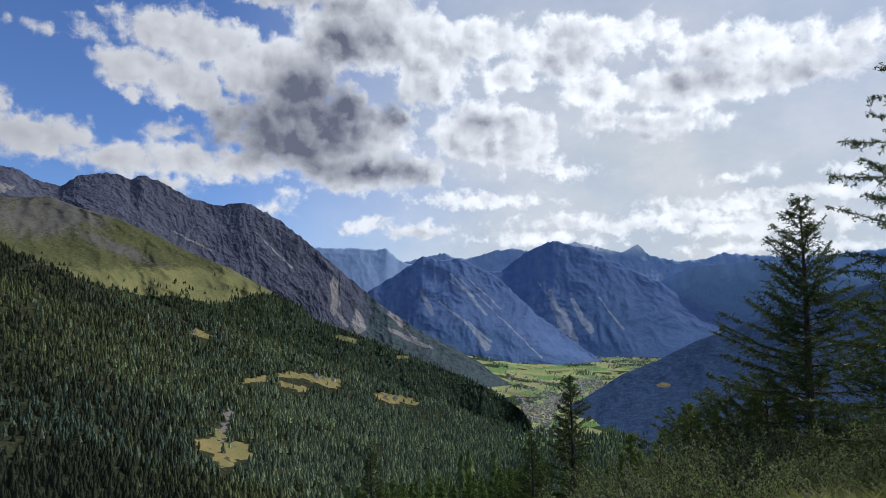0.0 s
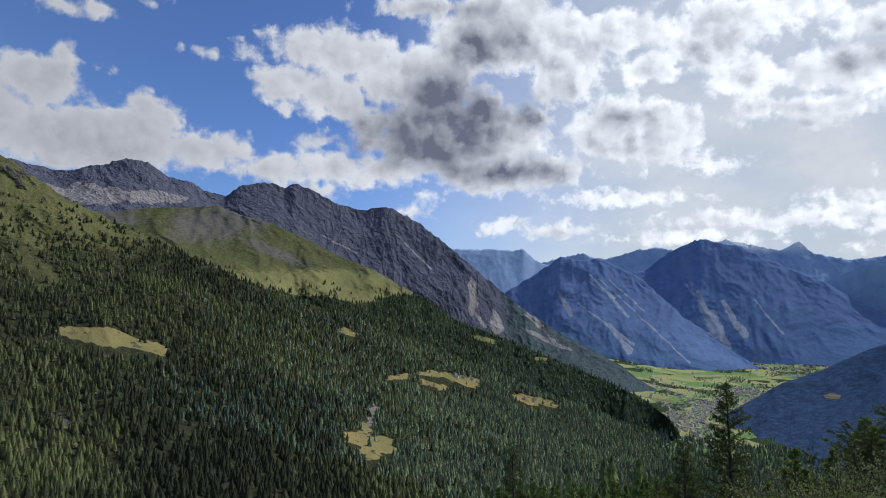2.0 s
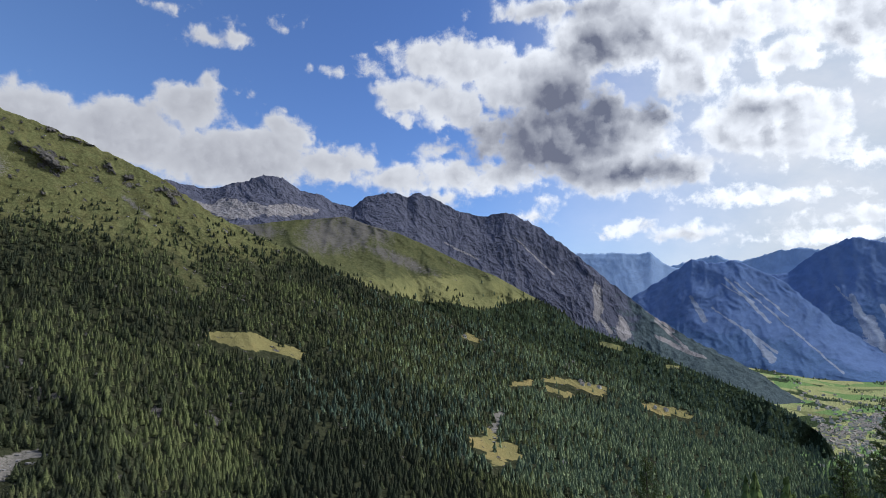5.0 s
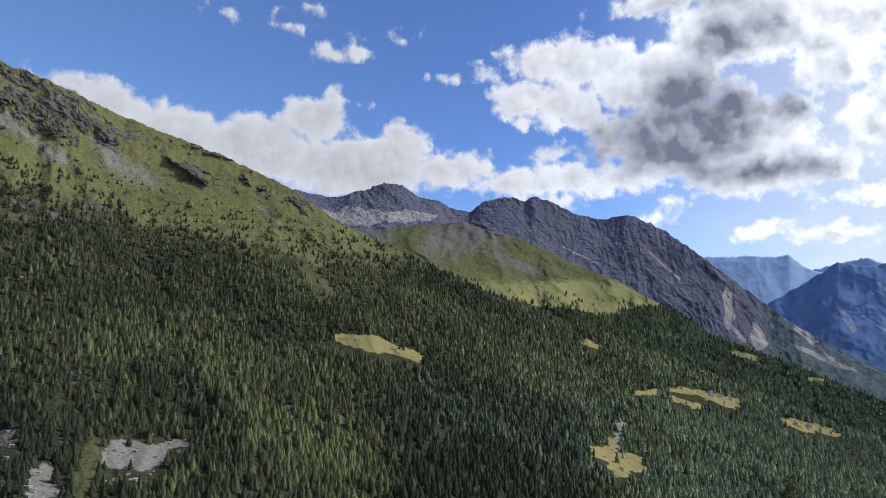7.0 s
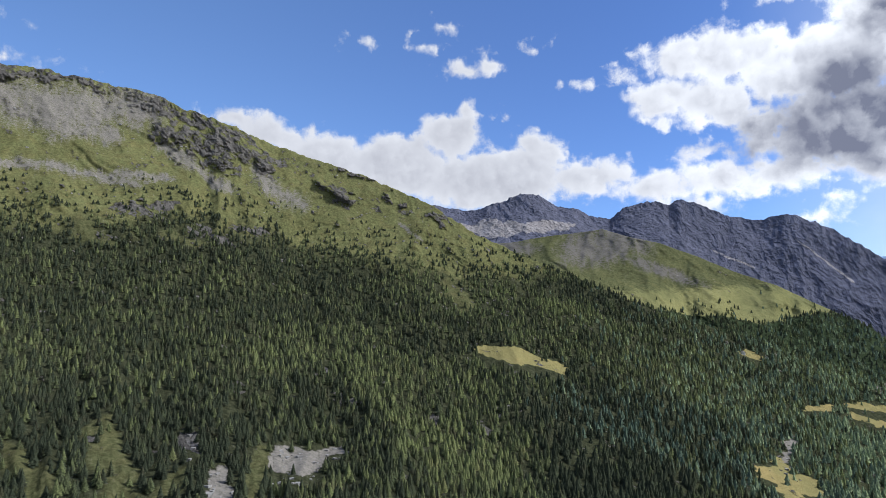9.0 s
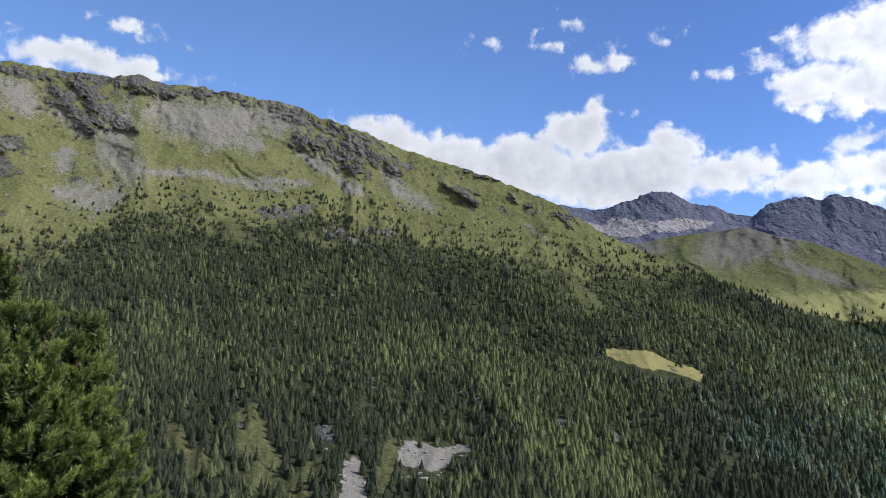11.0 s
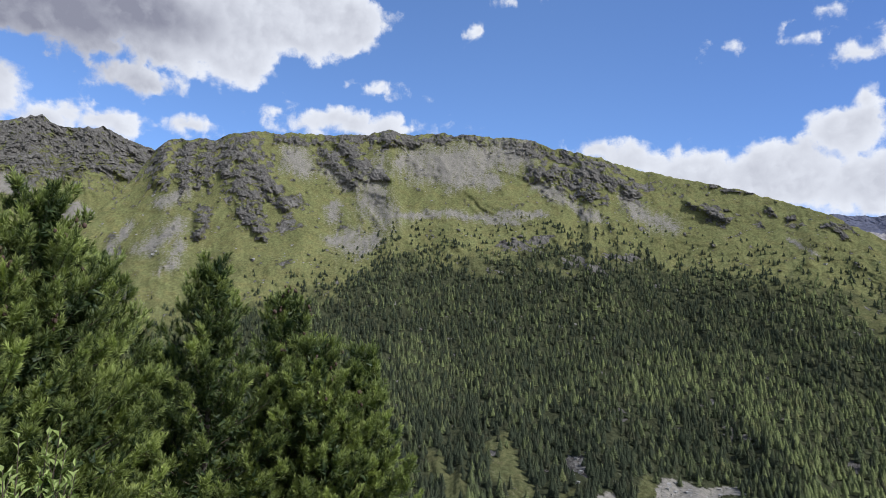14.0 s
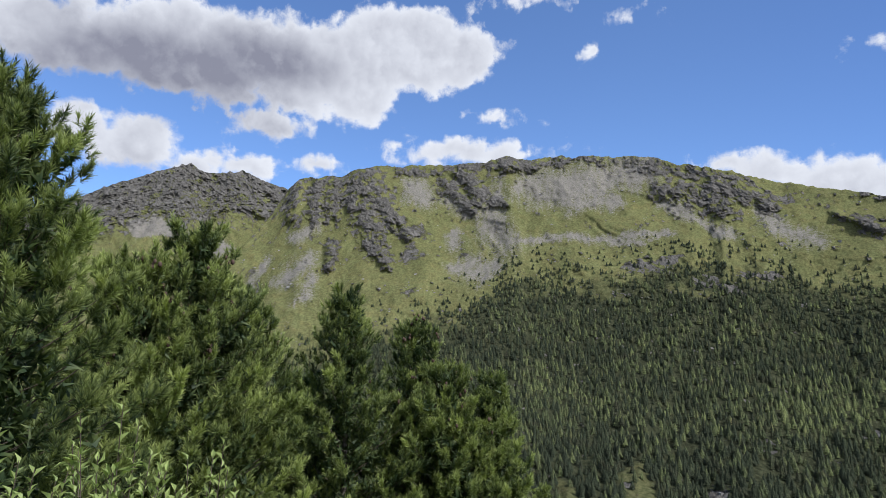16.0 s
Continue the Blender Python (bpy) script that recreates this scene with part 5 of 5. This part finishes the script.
def larch(h, radius, seed, bare=0.05, power=0.85, droop=-0.25, thin=1.0, needle=(5, 0.048, 0.012), twigs=1.0, mat=NEEDLE_LARCH):
    """A larch: straight trunk, level limbs that droop and turn up, hanging twigs with rosettes of short needles."""
    r = np.random.RandomState(seed)
    thing = new("larch_tree")
    n = 14
    axis = [np.array([0.015 * h * math.sin(3.0 * k / n), 0.01 * h * math.sin(2.0 * k / n + 1), -0.4 + (h + 0.4) * k / n]) for k in range(n + 1)]
    trunk = limb_segments(axis, 0.02 * h + 0.01, 0.006)
    wood, tips, axes, tint = [], [], [], []
    count = int(38 * h ** 0.75 * thin)
    for k in range(count):
        t = bare + (1 - bare) * (k + r.rand()) / count
        base = np.array([np.interp(t, np.linspace(0, 1, n + 1), [p[i] for p in axis]) for i in range(3)])
        reach = radius * (1.02 - t) ** power * (0.6 + 0.55 * r.rand()) + 0.05
        a = 2.4 * k + r.rand() * 1.5
        d = unit(np.array([math.cos(a), math.sin(a), droop + 0.75 * t]))
        steps = 7
        pts = bent_path(base, d, reach, 0.35, steps, r, 0.07)
        wood += limb_segments(pts, 0.006 + 0.016 * (1 - t), 0.003)
        for s in range(int(4 + reach * 22 * twigs)):
            at = (0.12 + 0.88 * r.rand()) * steps * 0.999
            i = int(at)
            q = pts[i] + (pts[i + 1] - pts[i]) * (at - i)
            side = np.array([-d[1], d[0], 0]) * r.choice([-1, 1])
            sd = unit(side * 0.8 + unit(pts[i + 1] - pts[i]) * 0.7 + np.array([0, 0, -0.35]) + 0.3 * r.normal(size=3))
            ln = (0.08 + 0.26 * r.rand()) * min(1.0, 0.45 + reach * 0.6) * (1.15 - at / steps * 0.6)
            e = q + sd * ln
            wood.append((*q, 0.0035, *e, 0.002))
            m = max(2, int(ln / 0.035))
            for j in range(m):
                tips.append(q + sd * ln * (j + 0.6) / m)
                axes.append(unit(sd * 0.4 + r.normal(size=3) * 0.6))
                tint.append(0.35 + 0.25 * r.normal() + 0.2 * t)
        for j in range(int(reach / 0.03)):
            at = (0.15 + 0.85 * r.rand()) * steps * 0.999
            i = int(at)
            tips.append(pts[i] + (pts[i + 1] - pts[i]) * (at - i))
            axes.append(unit(r.normal(size=3) + np.array([0, 0, 0.7])))
            tint.append(0.35 + 0.25 * r.normal() + 0.2 * t)
    for j in range(int(0.5 / 0.03)):
        tips.append(axis[-1] - np.array([0, 0, 0.03 * j]))
        axes.append(unit(r.normal(size=3) + np.array([0, 0, 0.8])))
        tint.append(0.5)
    v, f = tubes(trunk, 8)
    rows_to_mesh("trunk", v, f, BARK, None, thing, "straight dark trunk")
    v, f = tubes(wood, 3)
    rows_to_mesh("branchwork", v, f, TWIG, None, thing, "drooping thin limbs and twigs")
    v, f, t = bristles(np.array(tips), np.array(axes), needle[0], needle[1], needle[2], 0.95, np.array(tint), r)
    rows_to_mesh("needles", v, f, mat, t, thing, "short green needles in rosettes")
    return thing


def leaves(points, dirs, lengths, r, tint, wide=0.31, lobes=2):
    """Pointed folded leaves: six corners, four triangles each."""
    n = len(points)
    d = unit(dirs)
    side = unit(np.cross(d, np.array([0, 0, 1.0]) + 0.35 * r.normal(size=(n, 3))))
    up = np.cross(side, d)
    ln = lengths[:, None]
    roll = (0.12 + 0.12 * r.rand(n, 1)) * ln
    sag = -0.12 * ln * up
    v = np.stack([points, points + d * ln * 0.45 + side * ln * wide * 0.5 + up * roll, points + d * ln + sag, points + d * ln * 0.45 - side * ln * wide * 0.5 + up * roll, points + d * ln * 0.5], axis=1)
    f = np.array([(0, 1, 4), (1, 2, 4), (2, 3, 4), (3, 0, 4)])
    f = (f[None] + (np.arange(n) * 5)[:, None, None]).reshape(-1, 3)
    return v.reshape(-1, 3), f, np.repeat(np.clip(tint, 0, 1), 5)


def leafy_bush(name, h, radius, stems, per_stem, size, mat, seed, upright=1.0, part_label="", wide=0.31):
    """A bush: many arching stems from the base, with leaves along their upper half."""
    r = np.random.RandomState(seed)
    thing = new(name)
    wood, pts, dirs, lens, tint = [], [], [], [], []
    for k in range(stems):
        a = r.rand() * 6.283
        out = radius * math.sqrt(r.rand())
        top = h * (0.55 + 0.5 * r.rand()) * (1 - 0.45 * (out / radius) ** 2)
        start = np.array([0.25 * out * math.cos(a), 0.25 * out * math.sin(a), -0.15])
        end = np.array([out * math.cos(a), out * math.sin(a), top])
        mid = (start + end) * 0.5 + np.array([-0.12 * out * math.cos(a), -0.12 * out * math.sin(a), 0.12 * h * upright])
        line_ = [start * (1 - s) ** 2 + 2 * mid * s * (1 - s) + end * s * s for s in np.linspace(0, 1, 7)]
        wood += limb_segments(line_, 0.009, 0.0025)
        for j in range(per_stem):
            s = 0.25 + 0.75 * (j + r.rand()) / per_stem
            x = s * 6 * 0.999
            i = int(x)
            q = line_[i] + (line_[i + 1] - line_[i]) * (x - i)
            grow = unit(line_[i + 1] - line_[i])
            t = 2.4 * j + r.rand()
            d = unit(np.array([math.cos(t), math.sin(t), 0.1]) + grow * (0.5 + 0.9 * s) + 0.2 * r.normal(size=3))
            if r.rand() < 0.45 and s < 0.85:
                e = q + d * (0.05 + 0.10 * r.rand())
                wood.append((*q, 0.003, *e, 0.0015))
                for m in range(4):
                    pts.append(q + (e - q) * (0.4 + 0.2 * m))
                    dirs.append(unit(d + 0.8 * r.normal(size=3)))
                    lens.append(size * (0.6 + 0.5 * r.rand()))
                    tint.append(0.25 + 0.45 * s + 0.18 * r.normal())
            else:
                pts.append(q)
                dirs.append(d)
                lens.append(size * (0.7 + 0.5 * r.rand()))
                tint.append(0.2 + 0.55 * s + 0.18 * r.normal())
    v, f = tubes(wood, 3)
    rows_to_mesh("stemwork", v, f, TWIG, None, thing, "thin brown stems")
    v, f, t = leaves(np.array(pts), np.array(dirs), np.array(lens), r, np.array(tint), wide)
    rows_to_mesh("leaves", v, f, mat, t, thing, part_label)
    return thing


def stand(thing, bearing_, d, label, category, group="", turn=0.0):
    """Put a plant on the ground at a bearing and distance from the path."""
    p = polar(np.array([float(bearing_)]), np.array([float(d)]), np.array([ground_at(bearing_, d)]))[0]
    thing.matrix_basis = pose(*p, 0, 0, turn)
    return tagged(thing, label, category, group)


# the dark larches on the shoulder beside the path: bearing, distance, height of the top, crown radius
def grow(make, bearing_, d, top, radius, seed, **more):
    return make(top - ground_at(bearing_, d), radius, seed, **more)


for bg, d, top, rad, seed, lab, kw in (
        (-28.1, 13.0, 3.35, 2.5, 11, "tall dark larch tree with drooping limbs above the bushes", {"thin": 1.15, "power": 0.9, "twigs": 0.85}),
        (-38.3, 9.0, 5.0, 2.2, 12, "big larch tree with hanging bare-tipped twigs", {"thin": 0.75, "power": 0.5, "bare": 0.15, "twigs": 1.0, "droop": -0.5}),
        (-33.6, 14.0, 1.9, 2.0, 13, "dark larch tree standing behind the tall larch", {"thin": 0.9, "twigs": 0.75}),
        (-10.6, 15.0, -0.08, 0.95, 14, "slender young larch tree above the valley", {"thin": 1.0, "power": 0.6}),
        (-7.4, 17.0, -1.75, 0.95, 15, "low dark larch sapling on the slope", {"power": 0.7}),
        (6.2, 24.0, -3.6, 1.2, 16, "small dark larch tree below the path", {"power": 0.75}),
        (-20.0, 14.5, -0.75, 1.5, 17, "bushy dark larch sapling at the wood's edge", {"thin": 1.0, "twigs": 0.8, "power": 0.4}),
        (-22.6, 14.0, -0.30, 1.6, 18, "bushy dark larch sapling at the wood's edge", {"thin": 1.0, "twigs": 0.8, "power": 0.4}),
        (-25.4, 14.0, 0.10, 1.6, 19, "bushy dark larch sapling below the tall larch", {"thin": 1.0, "twigs": 0.8, "power": 0.4}),
):
    stand(grow(larch, bg, d, top, rad, seed, **kw), bg, d, lab, "tree", "larches by the path")

# young larches down the brink of the shoulder
r_ = np.random.RandomState(6)
kinds = [larch(hh, rr, sd_, thin=0.34, power=0.75, needle=(4, 0.15, 0.055), twigs=0.28, mat=NEEDLE_YOUNG) for hh, rr, sd_ in ((4.5, 1.3, 61), (5.5, 1.5, 62), (6.5, 1.7, 63))]
used = 0
for k in range(3000):
    bg, d, j = -27.0 + 35.0 * r_.rand() ** 1.5, 20.0 + 70.0 * r_.rand() ** 1.3, used % 3
    g = ground_at(bg, d)
    limit = np.interp(bg, [-26, -19, -15, -12, -8, 0, 8], [-7.0, -8.0, -10.2, -12.6, -13.6, -14.6, -15.5])
    seen = math.degrees(math.atan2(g + (4.5, 5.5, 6.5)[j] - EYE, d))
    if not limit - 3.2 < seen < limit - 0.2 * r_.rand():
        continue
    q = polar(np.array([bg]), np.array([d]), np.array([g]))[0]
    m = pose(*q, 0, 0, 360 * r_.rand())
    if used < 3:
        kinds[j].matrix_basis = m
        tagged(kinds[j], "young green larch on the steep slope below", "tree", "young larches")
    else:
        copy_thing(kinds[j], m)
    used += 1
    if used > 90:
        break

# the stone pines at the other end
for bg, d, top, rad, seed, lab, kw in (
        (121.8, 9.0, 4.75, 1.9, 31, "tall stone pine with dense upright crown", {"full": 1.35, "crown": 0.62, "needle": (40, 0.012)}),
        (109.6, 13.0, 3.95, 2.3, 32, "broad stone pine with a bare patch low on its trunk", {"heads": 4, "crown": 0.55, "cones": 60}),
        (104.2, 15.0, 3.2, 2.0, 33, "stone pine standing close among its neighbours", {"crown": 0.6}),
        (96.3, 15.0, 3.3, 2.2, 34, "stone pine with a narrow leading shoot", {"crown": 0.9}),
        (90.6, 16.0, 2.6, 2.2, 35, "stone pine with paler cone-bearing top", {"heads": 2, "cones": 40}),
        (85.3, 16.0, 1.4, 1.9, 36, "smaller stone pine at the end of the row", {"heads": 2}),
        (114.5, 16.0, 3.4, 1.8, 37, "stone pine half hidden behind its neighbours", {}),
        (100.0, 17.0, 1.4, 2.1, 38, "stone pine half hidden behind its neighbours", {}),
):
    stand(grow(stone_pine, bg, d, top, rad, seed, **kw), bg, d, lab, "tree", "stone pines below the path")

# the pale willow bush in front of the pines
for bg, d, top, rad, seed in ((119.5, 4.8, 1.16, 0.75, 51), (112.5, 5.0, 1.20, 0.7, 52), (106.8, 5.2, 1.00, 0.5, 53), (101.0, 5.3, 0.90, 0.32, 54), (126.0, 4.6, 1.12, 0.7, 55)):
    stand(leafy_bush("willow_bush", 1.1 * (top - ground_at(bg, d)), rad, 90 if rad > 0.4 else 10, 34, 0.080, LEAF_BUSH, seed, 0.8, "pale green pointed leaves", 0.36), bg, d,
          "pale green willow bush with pointed leaves", "bush", "willow bushes")

# dark small-leaved shrubs on the shoulder
r_ = np.random.RandomState(4)
for k in range(34):
    bg = -10.5 - 29.0 * (k + 0.5 * r_.rand()) / 34
    near = k % 3 == 0
    d = (8.0 if bg > -25 else 9.0) + (0.8 if near else 3.6) * r_.rand() + (0 if near else 0.8)
    top_rise = np.interp(bg, [-38, -33, -27, -20, -13, -11], [-6.9, -7.6, -8.7, -10.4, -13.2, -14.6]) - 0.7 * r_.rand() - (2.2 if near else 0)
    top = EYE + d * math.tan(radians(top_rise))
    stand(leafy_bush("alder_shrub", max(0.5, 1.12 * (top - ground_at(bg, d))), 0.95 + 0.35 * r_.rand(), 64, 22, 0.038, LEAF_SHRUB, 100 + k, 0.3, "small dull green leaves", 0.62), bg, d,
          "dense dark green shrub with small leaves", "shrub", "shrubs beside the path")

# long grass at the edge of the path
r_ = np.random.RandomState(9)
n = 20000
lush = r_.rand(n) < 0.8
gb = np.where(lush, -40 + 20 * r_.rand(n) ** 1.4, -40 + 175 * r_.rand(n))
gd = np.where(lush, 4.6 + 3.8 * r_.rand(n), 2.8 + 4.4 * r_.rand(n))
gp = polar(gb, gd, ground_height(gb, gd))
up = unit(np.stack([0.35 * r_.normal(size=n), 0.35 * r_.normal(size=n), np.ones(n)], axis=1))
ln = ((0.12 + 0.26 * r_.rand(n)) * np.where(lush & (gb < -24), 1.7, 1.0))[:, None]
sd = unit(np.cross(up, r_.normal(size=(n, 3)))) * 0.0045
bend_ = np.stack([0.4 * r_.normal(size=n), 0.4 * r_.normal(size=n), -0.1 * np.ones(n)], axis=1) * ln
mid = gp + up * ln * 0.55
v = np.stack([gp - sd, gp + sd, mid + sd * 0.8, mid - sd * 0.8, gp + up * ln + bend_], axis=1).reshape(-1, 3)
f = np.concatenate([np.array([(0, 1, 2)]), np.array([(0, 2, 3)]), np.array([(3, 2, 4)])])
f = (f[None] + (np.arange(n) * 5)[:, None, None]).reshape(-1, 3)
tagged(mesh_of("grass", v, f, GRASS, {"tint": np.repeat(r_.rand(n), 5)}, soft=False), "long yellow-green grass blades at the edge of the path", "grass", kind="stuff")


# ---------------------------------------------------------------- huts, village and rocks
def box(bm, x0, y0, z0, x1, y1, z1):
    vs = [bm.verts.new((x, y, z)) for x in (x0, x1) for y in (y0, y1) for z in (z0, z1)]
    for q in ((0, 1, 3, 2), (4, 6, 7, 5), (0, 4, 5, 1), (2, 3, 7, 6), (0, 2, 6, 4), (1, 5, 7, 3)):
        bm.faces.new([vs[i] for i in q])


def part(name, bm, mat, parent, label=""):
    me = bpy.data.meshes.new(name)
    bm.normal_update()
    bm.to_mesh(me)
    bm.free()
    me.materials.append(mat)
    ob = new(name, me)
    ob.parent = parent
    if label:
        ob["label"] = label
    return ob


def gable(bm, w_, l, z0, rise_, over, thick):
    """Two roof slabs with eaves."""
    for s in (-1, 1):
        a = [(s * (w_ / 2 + over), -l / 2 - over, z0 - rise_ * over / (w_ / 2)), (0, -l / 2 - over, z0 + rise_), (0, l / 2 + over, z0 + rise_), (s * (w_ / 2 + over), l / 2 + over, z0 - rise_ * over / (w_ / 2))]
        lo = [bm.verts.new(c) for c in a]
        hi = [bm.verts.new((c[0], c[1], c[2] + thick)) for c in a]
        bm.faces.new(lo), bm.faces.new(hi[::-1])
        for i in range(4):
            j = (i + 1) % 4
            bm.faces.new((lo[i], lo[j], hi[j], hi[i]))


def hut(w_, l, h, wall_mat):
    """A mountain hut: walls with gables, roof, door, windows, chimney."""
    thing = new("mountain_hut")
    bm = bmesh.new()
    box(bm, -w_ / 2, -l / 2, -2.5, w_ / 2, l / 2, h)
    for y in (-l / 2, l / 2):
        a = [bm.verts.new(c) for c in ((-w_ / 2, y, h), (w_ / 2, y, h), (0, y, h + 0.42 * w_))]
        bm.faces.new(a)
    part("wall", bm, wall_mat, thing)
    bm = bmesh.new()
    gable(bm, w_, l, h, 0.42 * w_, 0.5, 0.22)
    roof = part("roof", bm, SLATE, thing, "grey gabled roof")
    bm = bmesh.new()
    box(bm, 0.6, 0.5, h, 1.2, 1.1, h + 0.42 * w_ + 0.7)
    part("chimney", bm, LIME, roof)
    bm = bmesh.new()
    box(bm, -0.5, -l / 2 - 0.06, 0, 0.5, -l / 2 + 0.05, 2.0)
    part("door", bm, TIMBER, thing, "dark timber door")
    for x in (-w_ * 0.32, w_ * 0.32):
        bm = bmesh.new()
        box(bm, x - 0.45, -l / 2 - 0.05, 1.0, x + 0.45, -l / 2 + 0.05, 2.0)
        part("window", bm, GLASSY, thing, "dark window")
    return thing


def spot_on(p, b0, e0):
    """The place on a sheet that is seen at bearing b0, rise e0."""
    i = np.argmin((bearing_of(p) - b0) ** 2 + (rise_of(p) - e0) ** 2)
    return p.reshape(-1, 3)[i]


first = hut(6.5, 8.0, 2.8, LIME)
HUTS = [(20.15, -13.95, 20), (11.0, -6.65, 40), (10.3, -6.9, 10), (9.4, -7.1, 60), (10.9, -6.9, 80), (20.9, -2.9, 30), (19.3, -3.35, 10), (12.6, -13.4, 50), (5.0, -8.55, 0), (4.2, -8.7, 40)]
for k, (b0, e0, turn) in enumerate(HUTS):
    q = spot_on(p_slope, b0, e0)
    m = pose(q[0], q[1], q[2] + 0.8, 0, 0, turn + b0)
    if k == 0:
        first.matrix_basis = m
        ob = first
    else:
        ob = copy_thing(first, m)
    tagged(ob, "small white mountain hut with a grey gabled roof", "hut", "huts on the slope")

# the town in the valley and its outlying houses
r_ = np.random.RandomState(12)
vs, fs, base = [], [], 0
shell = np.array([(-1, -1, -2), (1, -1, -2), (1, 1, -2), (-1, 1, -2), (-1, -1, 1), (1, -1, 1), (1, 1, 1), (-1, 1, 1)], dtype=float)
town = []
for b0, d0, sb, sd, n in ((-8.4, 1880, 1.15, 150, 180), (-10.6, 2150, 0.8, 110, 110), (-12.6, 2450, 1.0, 120, 120), (-15.5, 3450, 2.4, 160, 150), (-6.0, 2500, 3.0, 300, 70), (-2.0, 2900, 3.0, 250, 30)):
    town += [(b0 + sb * r_.normal(), d0 + sd * r_.normal()) for _ in range(n)]
tb, td = np.array(town).T
tp = polar(tb, td, ground_height(tb, td))


def town_mesh(name, label, roof, mat):
    r2 = np.random.RandomState(13)
    vv, ff = [], []
    for q in tp:
        a, w2, l2, h2 = r2.rand() * 3.14, 2.6 + 1.6 * r2.rand(), 3.2 + 2.4 * r2.rand(), 3 + 2.5 * r2.rand()
        if roof:
            v = np.array([(-1.15, -1.1, 1), (1.15, -1.1, 1), (1.15, 1.1, 1), (-1.15, 1.1, 1), (0, -1.1, 1.5), (0, 1.1, 1.5)])
            f = [(0, 3, 5, 4), (1, 4, 5, 2), (0, 4, 1, 1), (3, 2, 5, 5)]
        else:
            v, f = shell, [(0, 1, 5, 4), (1, 2, 6, 5), (2, 3, 7, 6), (3, 0, 4, 7)]
        x, y = v[:, 0] * w2, v[:, 1] * l2
        o = sum(len(c) for c in vv)
        vv.append(np.stack([x * math.cos(a) - y * math.sin(a), x * math.sin(a) + y * math.cos(a), v[:, 2] * h2], axis=1) + q)
        ff += [tuple(i + o for i in c) for c in f]
    tri = []
    for c in ff:
        tri.append((c[0], c[1], c[2]))
        if c[3] != c[2]:
            tri.append((c[0], c[2], c[3]))
    return tagged(mesh_of(name, np.concatenate(vv), np.array(tri), mat, soft=False), label, "houses", kind="stuff")


town_mesh("village_houses", "pale walls of the crowded houses of a valley town", False, LIME)
town_mesh("village_roofs", "grey roofs of the crowded houses of a valley town", True, SLATE)
